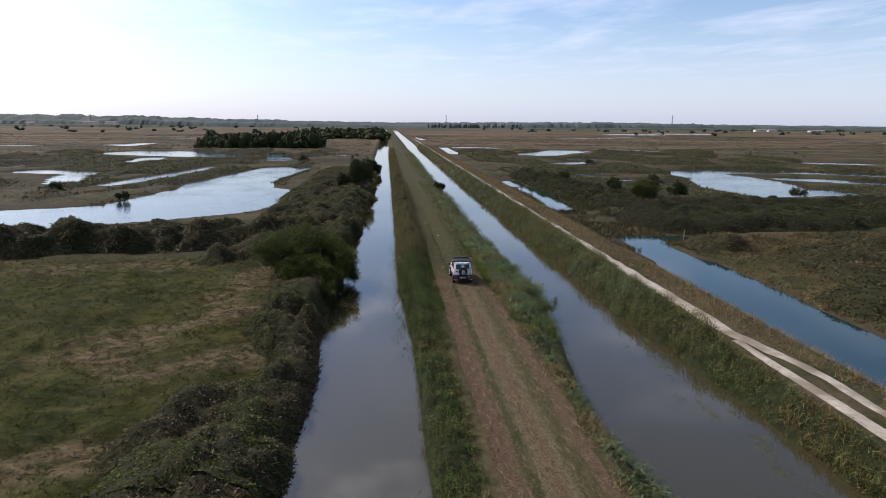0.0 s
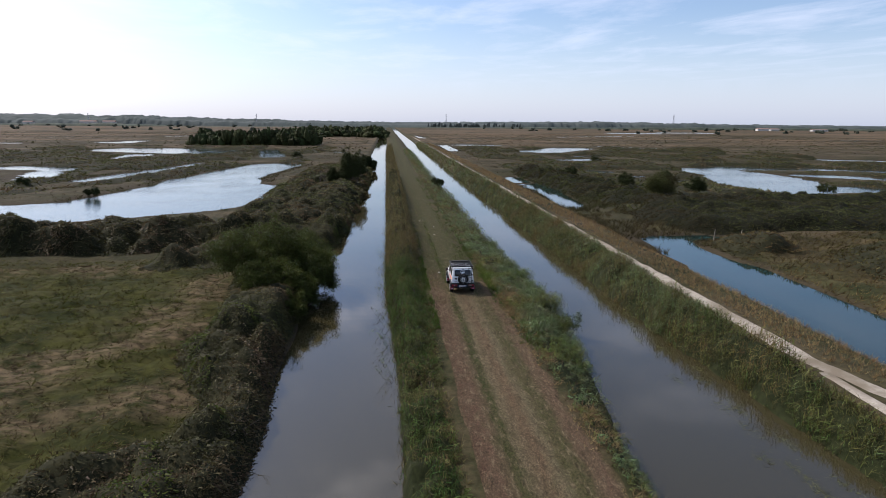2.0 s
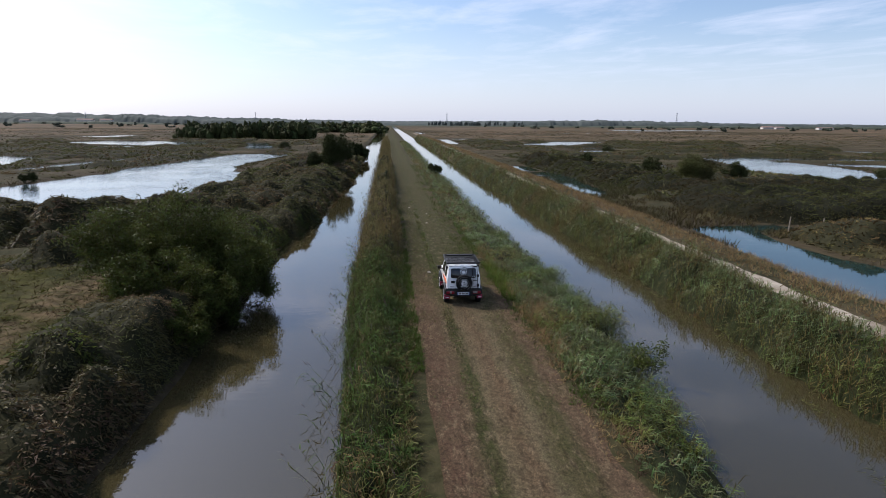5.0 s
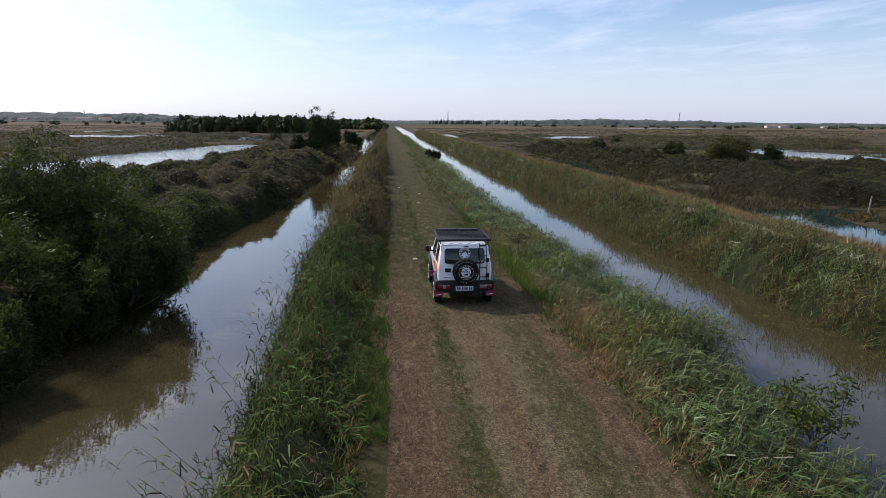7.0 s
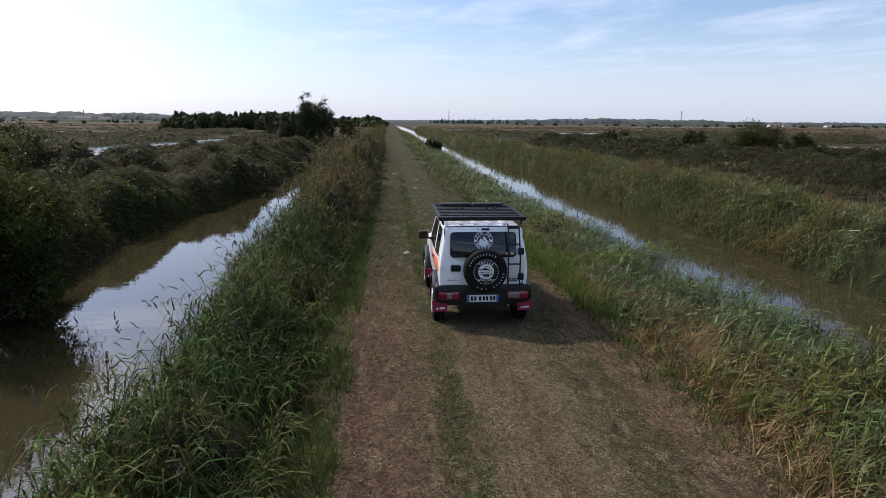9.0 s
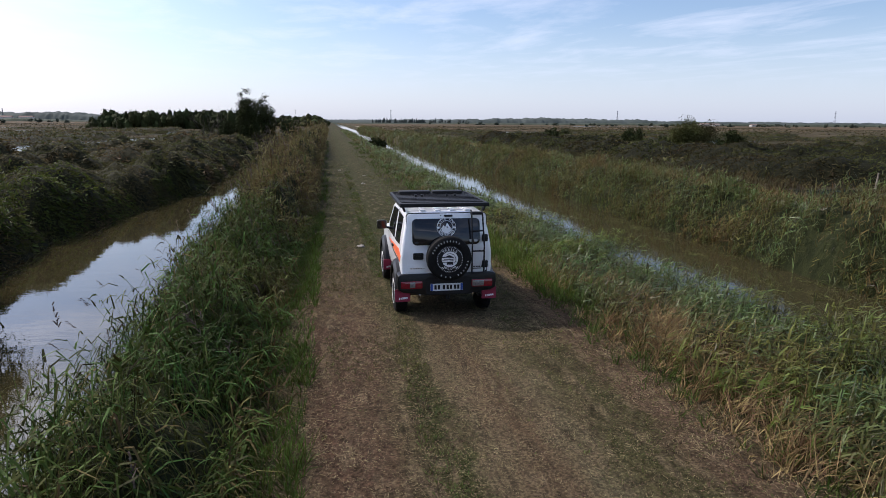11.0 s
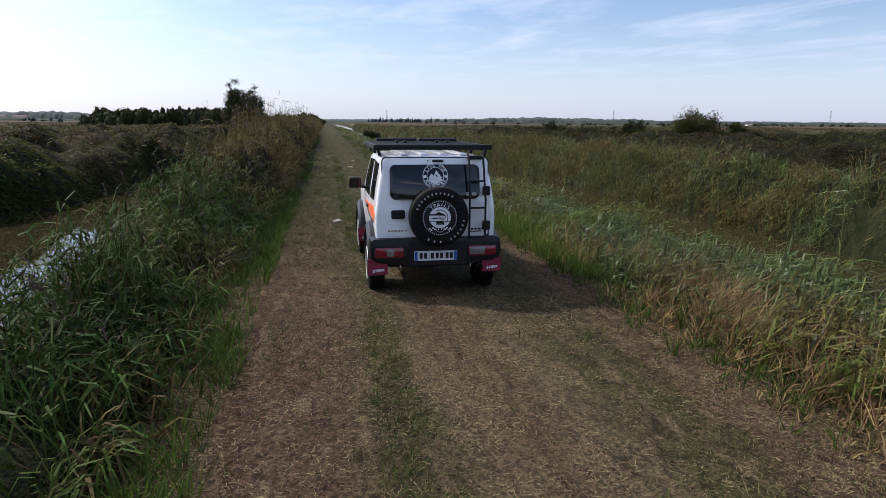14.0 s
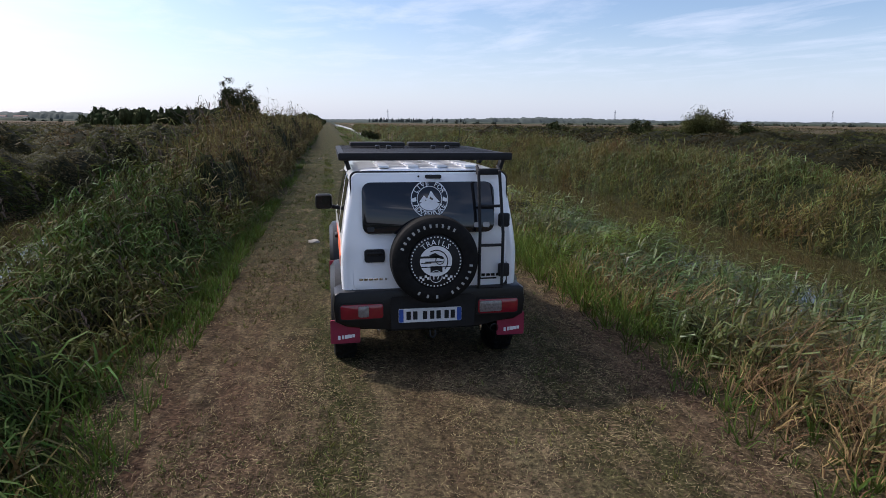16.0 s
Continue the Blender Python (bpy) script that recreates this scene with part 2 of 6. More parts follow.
# silty water: a murky body under a clear surface, faintly rippled in the canals and ruffled on the ponds
def water(name, body, strength, scale, rough, ior=1.45):
    m = bpy.data.materials.new(name)
    m.use_nodes = True
    n_, l_ = m.node_tree.nodes, m.node_tree.links
    s_ = n_["Principled BSDF"]
    s_.inputs["Base Color"].default_value = (*body, 1)
    s_.inputs["Roughness"].default_value, s_.inputs["IOR"].default_value = rough, ior
    s_.inputs["Specular IOR Level"].default_value = 0.65
    at = n_.new("ShaderNodeNewGeometry")
    wave = n_.new("ShaderNodeTexNoise")
    wave.inputs["Scale"].default_value, wave.inputs["Detail"].default_value = scale, 4.0
    long_ = n_.new("ShaderNodeMapping")
    long_.inputs["Scale"].default_value = (0.6, 1.6, 1)
    l_.new(at.outputs["Position"], long_.inputs[0]); l_.new(long_.outputs[0], wave.inputs["Vector"])
    bumps = n_.new("ShaderNodeBump")
    bumps.inputs["Strength"].default_value, bumps.inputs["Distance"].default_value = strength, 0.02
    # gusts: calm and ruffled stretches
    gust = n_.new("ShaderNodeTexNoise")
    gust.inputs["Scale"].default_value, gust.inputs["Detail"].default_value = 0.09, 3.0
    l_.new(at.outputs["Position"], gust.inputs["Vector"])
    ruffle = n_.new("ShaderNodeMapRange")
    ruffle.inputs["From Min"].default_value, ruffle.inputs["From Max"].default_value = 0.38, 0.65
    ruffle.inputs["To Min"].default_value, ruffle.inputs["To Max"].default_value = strength * 0.5, strength * 1.3
    l_.new(gust.outputs["Fac"], ruffle.inputs["Value"]); l_.new(ruffle.outputs[0], bumps.inputs["Strength"])
    l_.new(wave.outputs["Fac"], bumps.inputs["Height"]); l_.new(bumps.outputs[0], s_.inputs["Normal"])
    return m


water_mat = water("canal_water", (0.034, 0.029, 0.013), 0.14, 1.8, 0.02)
pond_mat = water("pond_water", (0.012, 0.026, 0.028), 0.9, 2.6, 0.08)
ditch_mat = water("ditch_water", (0.008, 0.024, 0.022), 0.16, 2.0, 0.03, 1.33)


def masks(m):
    """Shared start of a material that is laid out by place: nodes, links, shader, position."""
    m.use_nodes = True
    n_, l_ = m.node_tree.nodes, m.node_tree.links
    at = n_.new("ShaderNodeNewGeometry")
    xyz = n_.new("ShaderNodeSeparateXYZ")
    l_.new(at.outputs["Position"], xyz.inputs[0])
    return n_, l_, n_["Principled BSDF"], at, xyz


def blend(n_, l_, fac, a, b_):
    mix = n_.new("ShaderNodeMix"); mix.data_type = "RGBA"
    l_.new(fac, mix.inputs["Factor"])
    for key, val in (("A", a), ("B", b_)):
        if isinstance(val, tuple):
            mix.inputs[key].default_value = (*val, 1)
        else:
            l_.new(val, mix.inputs[key])
    return mix.outputs["Result"]


def step(n_, l_, val, a, b_):
    r = n_.new("ShaderNodeMapRange"); r.interpolation_type = "SMOOTHSTEP"
    r.inputs["From Min"].default_value, r.inputs["From Max"].default_value = a, b_
    l_.new(val, r.inputs["Value"])
    return r.outputs[0]


def times(n_, l_, a, b_, how="MULTIPLY"):
    r = n_.new("ShaderNodeMath"); r.operation = how
    for i, val in enumerate((a, b_)):
        if isinstance(val, (int, float)):
            r.inputs[i].default_value = val
        else:
            l_.new(val, r.inputs[i])
    return r.outputs[0]


def cloud(n_, l_, at, scale, detail=6.0, squash_=(1, 1, 1)):
    mp = n_.new("ShaderNodeMapping"); mp.inputs["Scale"].default_value = squash_
    l_.new(at.outputs["Position"], mp.inputs[0])
    t = n_.new("ShaderNodeTexNoise")
    t.inputs["Scale"].default_value, t.inputs["Detail"].default_value, t.inputs["Roughness"].default_value = scale, detail, 0.65
    l_.new(mp.outputs[0], t.inputs["Vector"])
    return t.outputs["Fac"]


# marsh soil and sward: meadow green, moor brown, tan plain, wet mud by the water
ground_mat = bpy.data.materials.new("marsh_ground")
n, l, b, where, xyz = masks(ground_mat)
fine, mid, broad = cloud(n, l, where, 2.2, 9), cloud(n, l, where, 0.22, 8), cloud(n, l, where, 0.03, 6, (0.5, 1.6, 1))
marsh = blend(n, l, step(n, l, mid, 0.38, 0.62), (0.022, 0.023, 0.009), (0.048, 0.040, 0.019))
marsh = blend(n, l, step(n, l, broad, 0.46, 0.6), marsh, (0.070, 0.054, 0.031))
meadow = blend(n, l, step(n, l, mid, 0.40, 0.60), (0.015, 0.018, 0.0026), (0.034, 0.034, 0.0062))
meadow = blend(n, l, times(n, l, step(n, l, cloud(n, l, where, 0.7, 8, (0.6, 1.6, 1)), 0.50, 0.64), 0.6), meadow, (0.048, 0.044, 0.015))
withered = n.new("ShaderNodeAttribute"); withered.attribute_name = "straw"
meadow = blend(n, l, times(n, l, withered.outputs["Fac"], step(n, l, cloud(n, l, where, 1.1, 8, (0.7, 1.5, 1)), 0.36, 0.60)), meadow, (0.108, 0.078, 0.043))
in_meadow = times(n, l, step(n, l, xyz.outputs["X"], -11.5, -14.0), step(n, l, xyz.outputs["Y"], 15.0, 9.0))
colour = blend(n, l, in_meadow, marsh, meadow)
in_moor = times(n, l, step(n, l, xyz.outputs["X"], 26.0, 29.0), step(n, l, xyz.outputs["Y"], 26.0, 20.0))
colour = blend(n, l, in_moor, colour, blend(n, l, step(n, l, mid, 0.40, 0.62), (0.030, 0.026, 0.011), (0.060, 0.046, 0.021)))
plain = times(n, l, step(n, l, xyz.outputs["Y"], 150, 420), step(n, l, cloud(n, l, where, 0.012, 5, (0.35, 2.2, 1)), 0.42, 0.58))
colour = blend(n, l, plain, colour, (0.120, 0.084, 0.049))
streak = step(n, l, cloud(n, l, where, 0.05, 7, (0.25, 2.4, 1)), 0.50, 0.60)
colour = blend(n, l, times(n, l, times(n, l, streak, step(n, l, xyz.outputs["Y"], 40, 110)), 0.75), colour, (0.034, 0.029, 0.015))
fringe = n.new("ShaderNodeAttribute"); fringe.attribute_name = "damp"
colour = blend(n, l, times(n, l, fringe.outputs["Fac"], 0.85), colour, blend(n, l, step(n, l, mid, 0.4, 0.6), (0.022, 0.027, 0.009), (0.048, 0.046, 0.017)))
bank = times(n, l, step(n, l, xyz.outputs["X"], -12.5, -11.0), step(n, l, xyz.outputs["X"], 14.3, 13.6))
colour = blend(n, l, bank, colour, blend(n, l, step(n, l, mid, 0.4, 0.6), (0.030, 0.030, 0.012), (0.060, 0.048, 0.024)))
colour = blend(n, l, step(n, l, xyz.outputs["Z"], -0.62, -0.85), colour, (0.040, 0.032, 0.018))
dirt = n.new("ShaderNodeMix"); dirt.data_type = "RGBA"; dirt.blend_type = "MULTIPLY"; dirt.inputs["Factor"].default_value = 1.0
l.new(colour, dirt.inputs["A"])
l.new(blend(n, l, step(n, l, fine, 0.3, 0.7), (0.62, 0.62, 0.62), (1.25, 1.25, 1.25)), dirt.inputs["B"])
l.new(dirt.outputs["Result"], b.inputs["Base Color"])
b.inputs["Roughness"].default_value = 0.95
b.inputs["Specular IOR Level"].default_value = 0.06
relief = n.new("ShaderNodeBump"); relief.inputs["Strength"].default_value, relief.inputs["Distance"].default_value = 0.9, 0.12
l.new(fine, relief.inputs["Height"]); l.new(relief.outputs[0], b.inputs["Normal"])

# mown track: reddish thatch, tan wheel lanes and green strips between
track_mat = bpy.data.materials.new("mown_track")
n, l, b, where, xyz = masks(track_mat)
fine, mid, broad = cloud(n, l, where, 34, 9), cloud(n, l, where, 2.6, 8, (1.3, 0.7, 1)), cloud(n, l, where, 0.6, 6, (1.0, 0.5, 1))
across = times(n, l, times(n, l, xyz.outputs["X"], 2.5, "ADD"), 0.2)
wobble = times(n, l, times(n, l, mid, 0.5, "SUBTRACT"), 0.14)
wander = times(n, l, times(n, l, broad, 0.5, "SUBTRACT"), 0.16)
lanes = n.new("ShaderNodeValToRGB")
l.new(times(n, l, times(n, l, across, wobble, "ADD"), wander, "ADD"), lanes.inputs[0])
ramp = lanes.color_ramp
ramp.elements[0].position, ramp.elements[0].color = 0.03, (0.0235, 0.0282, 0.0083, 1)
ramp.elements[1].position, ramp.elements[1].color = 0.97, (0.0392, 0.0365, 0.0136, 1)
# left lanes: reddish thatch, its colour also lowered for the reed bed's shadow
for at_, col in ((0.09, (0.0534, 0.0332, 0.0205)), (0.22, (0.0754, 0.0478, 0.0302)), (0.29, (0.0552, 0.0452, 0.0230)), (0.325, (0.0249, 0.0315, 0.0090)), (0.365, (0.0313, 0.0365, 0.0113)),
                 (0.41, (0.0899, 0.0751, 0.0419)), (0.52, (0.0846, 0.0582, 0.0331)), (0.60, (0.0921, 0.0802, 0.0450)), (0.68, (0.0470, 0.0466, 0.0180)), (0.76, (0.0406, 0.0415, 0.0160)), (0.82, (0.0770, 0.0531, 0.0316)), (0.91, (0.0823, 0.0548, 0.0347))):
    e = ramp.elements.new(at_)
    e.color = (*col, 1)
even = n.new("ShaderNodeMix"); even.data_type = "RGBA"
even.inputs["B"].default_value = (0.074, 0.057, 0.032, 1)
l.new(times(n, l, step(n, l, cloud(n, l, where, 1.3, 8, (2.0, 0.6, 1)), 0.36, 0.62), 0.42), even.inputs["Factor"])
l.new(lanes.outputs[0], even.inputs["A"])
# beyond the car: regrown grass, darkened as well for the reeds' shadow
shade = times(n, l, step(n, l, xyz.outputs["Y"], -1.0, 9.0), step(n, l, mid, 0.26, 0.50))
green_shaded = blend(n, l, times(n, l, shade, 0.9), even.outputs["Result"], (0.030, 0.034, 0.011))
colour = blend(n, l, times(n, l, step(n, l, broad, 0.52, 0.68), 0.6), green_shaded, (0.058, 0.052, 0.024))
rows = step(n, l, cloud(n, l, where, 3.2, 8, (1.6, 0.45, 1)), 0.50, 0.66)
colour = blend(n, l, times(n, l, rows, 0.7), colour, (0.118, 0.092, 0.055))
gaps = step(n, l, cloud(n, l, where, 2.4, 8, (1.9, 0.5, 1)), 0.47, 0.34)
colour = blend(n, l, times(n, l, gaps, 0.6), colour, (0.032, 0.025, 0.014))
dirt = n.new("ShaderNodeMix"); dirt.data_type = "RGBA"; dirt.blend_type = "MULTIPLY"; dirt.inputs["Factor"].default_value = 1.0
l.new(colour, dirt.inputs["A"])
l.new(blend(n, l, times(n, l, step(n, l, fine, 0.32, 0.68), step(n, l, cloud(n, l, where, 11.0, 8, (1.2, 0.8, 1)), 0.26, 0.62)), (0.45, 0.45, 0.45), (1.95, 1.88, 1.8)), dirt.inputs["B"])
l.new(dirt.outputs["Result"], b.inputs["Base Color"])
b.inputs["Roughness"].default_value = 0.95
b.inputs["Specular IOR Level"].default_value = 0.06
relief = n.new("ShaderNodeBump"); relief.inputs["Strength"].default_value, relief.inputs["Distance"].default_value = 1.0, 0.04
l.new(fine, relief.inputs["Height"]); l.new(relief.outputs[0], b.inputs["Normal"])

# ---------------------------------------------------------------- shape of the land
rng = np.random.default_rng(7)
WATER = -0.95
TABLE = rng.random((256, 256))


def value_noise(x, y, size, shift=0):
    """Smooth noise between 0 and 1 over lumps of that size in metres."""
    u, v = np.asarray(x) / size + 31.7 * shift, np.asarray(y) / size + 17.3 * shift
    i, j = np.floor(u).astype(int), np.floor(v).astype(int)
    fu, fv = u - i, v - j
    fu, fv = fu * fu * (3 - 2 * fu), fv * fv * (3 - 2 * fv)
    a, b_, c, d = (TABLE[(i + p) % 256, (j + q) % 256] for p, q in ((0, 0), (1, 0), (0, 1), (1, 1)))
    return (a * (1 - fu) + b_ * fu) * (1 - fv) + (c * (1 - fu) + d * fu) * fv


def rough_noise(x, y, size, shift=0):
    return (value_noise(x, y, size, shift) + 0.5 * value_noise(x, y, size / 2.1, shift + 1) + 0.25 * value_noise(x, y, size / 4.3, shift + 2)) / 1.75


def ease(a, b_, x):
    t = np.clip((x - a) / (b_ - a), 0, 1)
    return t * t * (3 - 2 * t)


CELLS = rng.random((64, 64, 4))


def heaps(x, y, size, shift):
    """Rounded bushes side by side, between 0 and 1, with creases where they meet."""
    u, w = np.asarray(x) / size + 7.3 * shift, np.asarray(y) / size + 3.1 * shift
    i, j = np.floor(u).astype(int), np.floor(w).astype(int)
    best = np.zeros(np.shape(u))
    for p, q_ in itertools.product((-1, 0, 1), (-1, 0, 1)):
        c = CELLS[(i + p) % 64, (j + q_) % 64]
        d = np.hypot(u - i - p - c[..., 0], w - j - q_ - c[..., 1])
        r = 0.55 + 0.45 * c[..., 2]
        best = np.maximum(best, np.sqrt(np.clip(1 - (d / r) ** 2, 0, 1)) * (0.45 + 0.55 * c[..., 3]))
    return best


# ponds and ditches: stretches from one point to another with a half-width, by district
WEST_PONDS = [
    (-35.85, 139.3, -38.73, 122.5, 6.9), (-38.73, 122.5, -40.92, 93.56, 7.4), (-40.92, 93.56, -37.59, 76.35, 8.8), (-36.72, 73.79, -38.76, 57.37, 13), (-41.55, 51.65, -57.69, 41.97, 10), (-57.69, 41.97, -90.07, 28.53, 11),
    (-65.94, 92.4, -62.61, 109, 2.1), (-62.61, 109, -58.51, 134.8, 2.2), (-58.51, 134.8, -57.96, 148.1, 1.4), (-99.86, 129, -86.88, 125.2, 4.7), (-86.88, 125.2, -83.07, 121.1, 3.5), (-84.82, 115.9, -77.41, 95.68, 2.5),
    (-108.1, 233.2, -77.74, 217.7, 17), (-92.99, 192.3, -89.1, 174.3, 4.2),
]
WEST_MERES = [
    (-70.7, 219.8, -67.21, 203.2, 5.1), (-55.28, 233.6, -43.86, 181.5, 3.5), (-159.3, 326, -147.3, 310, 4.3), (-146.7, 319.6, -151.3, 350.6, 3.6), (-240.4, 423.1, -230.4, 425.9, 5.4), (-209.4, 306.2, -194.3, 301.2, 4.7),
    (-176, 259.7, -171.9, 260, 3.6), (-116.4, 149.5, -115.6, 157.9, 2.1), (-176.6, 480.8, -160.2, 459.2, 5.2), (-27.04, 218.3, -20.95, 212.7, 2.2),
]
EAST_PONDS = [
    (82.84, 124.8, 95.46, 128.8, 6.3), (81.89, 118.7, 81.28, 101.8, 7.9), (80.23, 98.62, 75, 81.89, 10), (67.34, 70.94, 85.69, 72.98, 4.9), (101.5, 124.8, 114.8, 123.9, 2.8), (114.8, 123.9, 135.4, 111.4, 3.5),
    (97.57, 104, 106.2, 98.05, 3.2), (106.3, 96, 113.8, 91.78, 2.7), (148.9, 168.6, 163.7, 162, 4), (113.5, 283.4, 125.1, 262.8, 7.2), (369, 426.4, 378.1, 404.3, 10), (45.96, 120.8, 50.35, 114.8, 2),
    (51.16, 101.4, 53.76, 101.5, 1.3), (54.57, 94.15, 59.03, 91.31, 1.5),
]
EAST_MERES = [
    (61.17, 227.1, 85, 260.5, 9.9), (55.2, 164.7, 63.69, 169.7, 3.6), (66.39, 191.2, 74.01, 192, 3.6), (37.83, 302.8, 49.95, 297.1, 6.6), (25.42, 300.9, 24.55, 229.4, 1.7), (17.45, 535.4, 23.6, 448.7, 2.5),
    (265.2, 716.2, 439.1, 812.9, 17), (146.3, 503.7, 242.5, 568.6, 6.1),
]
DITCHES = [
    (23.15, 98.39, 23.14, 88.01, 1.1), (24.22, 82.45, 24.13, 70, 1.9), (23.93, 69.98, 22.25, 49.49, 1.6), (22.4, -80, 23.16, -5.086, 2.8), (23.16, -5.086, 24.09, 9.083, 2.9), (24.09, 9.083, 23.81, 16.08, 1.9),
    (23.81, 16.08, 24.58, 23.11, 1.7), (24.58, 23.41, 29.86, 23.96, 1),
]
PONDS = WEST_PONDS + WEST_MERES + EAST_PONDS + EAST_MERES + DITCHES


def pond_edge(x, y):
    """Metres to the nearest pond or ditch, negative inside."""
    near = np.full(np.shape(x), 1e9)
    ragged = (rough_noise(x, y, 9, 3) - 0.5) * 2.6 * np.clip(np.abs(x) / 60, 0.5, 1.4)
    for x0, y0, x1, y1, half in PONDS:
        dx, dy = x1 - x0, y1 - y0
        t = np.clip(((x - x0) * dx + (y - y0) * dy) / (dx * dx + dy * dy), 0, 1)
        near = np.minimum(near, np.hypot(x - x0 - t * dx, y - y0 - t * dy) - half + ragged * min(1, half / 6))
    return near


BANK_X = [-13.0, -11.6, -10.1, -7.8, -5.6, -4.7, -3.5, -2.6, 2.6, 3.8, 5.3, 6.4, 8.2, 10.9, 11.6, 12.4, 13.6, 16.2, 18.5, 20.5]
BANK_Z = [-0.25, -0.35, -1.15, -2.0, -1.45, -0.9, -0.35, 0.0, 0.0, -0.25, -0.98, -1.5, -2.0, -1.35, -0.75, -0.1, 0.2, 0.2, -0.05, -0.4]


def right_cut(y):
    """How far the second canal bites into the track's bank."""
    return np.interp(y, [-34, -26, -21, -13, -3], [1.3, 1.5, 1.7, 0.75, 0.0])


def left_cut(y):
    """How far the first canal bites into the track's bank."""
    return np.interp(y, [-12, 4], [0.6, 0.0])


def far_cut(y):
    """How far the second canal bites into its far bank."""
    return np.interp(y, [-25, -14, -7], [1.2, 0.75, 0.0])


def land(x, y):
    """Height of the ground."""
    x, y = np.asarray(x, float), np.asarray(y, float)
    marsh = -0.66 + 0.36 * (rough_noise(x, y, 11, 5) - 0.5) + 0.12 * ease(0.4, 0.7, value_noise(x, y, 45, 9))
    meadow = ease(-12, -15, x) * ease(14, 8, y) * ease(-75, -60, x)
    marsh = marsh * (1 - meadow) + meadow * (-0.12 + 0.25 * (rough_noise(x, y, 6, 8) - 0.5))
    moor = ease(26, 30, x) * ease(22, 17, y)
    shore = pond_edge(x, y)
    hummock = heaps(x, y * 0.8, 5.5, 51) - 0.45
    marsh = marsh + 0.25 * moor + (1 - meadow) * (0.32 + 0.5 * moor) * hummock + meadow * (0.34 * (heaps(x, y, 1.9, 53) - 0.5) + 0.34 * (heaps(x, y * 1.5, 1.2, 59) - 0.5))
    low = ease(7.0, 1.0, shore) * (1 - meadow) * (1 - 0.7 * moor)
    marsh = np.maximum(marsh * (1 - low) - 0.88 * low, -0.88)
    pond = ease(0.9, -0.9, shore)
    marsh = marsh * (1 - pond) - 1.6 * pond
    sway = (value_noise(y, x * 0 + 4.0, 7, 2) - 0.5) * 0.9 * ease(2.6, 4.6, np.abs(x))
    bay = 0.6 * np.exp(-((y + 0.5) / 3.2) ** 2) * ease(-7, -8.5, x)
    bay = bay + 0.75 * np.exp(-((y - 11.5) / 4.5) ** 2) * ease(-7, -8.5, x)
    wide = (right_cut(y) * ease(2.7, 3.8, x) * ease(9.5, 7.5, x) - left_cut(y) * ease(-2.8, -3.6, x) * ease(-8.5, -7.0, x)
            - far_cut(y) * ease(9.5, 10.5, x) * ease(13.4, 12.6, x))
    bank = np.interp(x + sway + bay + wide, BANK_X, BANK_Z) + 0.05 * (rough_noise(x, y, 1.3, 4) - 0.5)
    side = np.maximum(ease(-12.2, -14.5, x), ease(18.5, 20.8, x))
    return bank * (1 - side) + marsh * side


def straw_bed(x, y):
    """Where the meadow's grass lies withered: 0 to 1."""
    ragged = 4.4 * (rough_noise(x, y, 1.9, 33) - 0.5)
    near = np.full(np.shape(x), 99.0)
    for x0, y0, x1, y1, half in ((-22.5, -14.0, -16.6, -6.0, 1.9), (-18.5, -16.5, -14.0, -14.0, 1.4), (-30.0, 9.0, -20.0, 10.5, 1.6), (-21.5, -27.0, -17.5, -25.5, 1.2), (-17.5, -4.0, -17.0, 6.0, 1.3), (-38.0, 7.0, -33.0, 7.5, 1.0)):
        dx, dy = x1 - x0, y1 - y0
        t = np.clip(((x - x0) * dx + (y - y0) * dy) / (dx * dx + dy * dy), 0, 1)
        near = np.minimum(near, np.hypot(x - x0 - t * dx, y - y0 - t * dy) - half + ragged)
    return 0.85 * ease(1.5, -1.1, near)


def sheet(name, verts, quads, mat, smooth=True):
    """A mesh of four-sided faces from arrays."""
    me = bpy.data.meshes.new(name)
    verts, quads = np.asarray(verts, np.float32), np.asarray(quads, np.int32)
    me.vertices.add(len(verts))
    me.vertices.foreach_set("co", verts.ravel())
    me.loops.add(quads.size)
    me.loops.foreach_set("vertex_index", quads.ravel())
    me.polygons.add(len(quads))
    me.polygons.foreach_set("loop_start", np.arange(0, quads.size, 4, dtype=np.int32))
    me.polygons.foreach_set("use_smooth", np.full(len(quads), smooth))
    me.update(calc_edges=True)
    me.materials.append(mat)
    return new(name, me)


def lattice(xs, ys, height):
    """Vertices and faces of a height field over the lines xs and ys."""
    gx, gy = np.meshgrid(xs, ys)
    v = np.stack([gx.ravel(), gy.ravel(), height(gx, gy).ravel()], 1)
    w = len(xs)
    i = (np.arange(len(ys) - 1)[:, None] * w + np.arange(w - 1)[None]).ravel()
    return v, np.stack([i, i + 1, i + w + 1, i + w], 1)


def spread(stops):
    """Lines whose spacing changes from stop to stop: (start, spacing), ..., end."""
    out = []
    for (a, step), (z, _) in zip(stops, stops[1:]):
        out.append(np.arange(a, z, step))
    return np.concatenate(out + [np.array([stops[-1][0]])])


xs = spread([(-4200, 400), (-1400, 70), (-420, 12), (-150, 2.2), (-70, 1.3), (-42, 0.5), (-15, 0.4), (21, 0.9), (45, 1.6), (130, 6), (260, 25), (460, 70), (1500, 400), (4300, 1)])
ys = spread([(-300, 30), (-90, 2), (-32, 0.6), (20, 1.0), (35, 1.5), (110, 2.1), (180, 4), (340, 13), (620, 60), (1500, 250), (4600, 1)])
v, q = lattice(xs, ys, land)
ground = sheet("ground", v, q, ground_mat)
straw = ground.data.attributes.new("straw", "FLOAT", "POINT")
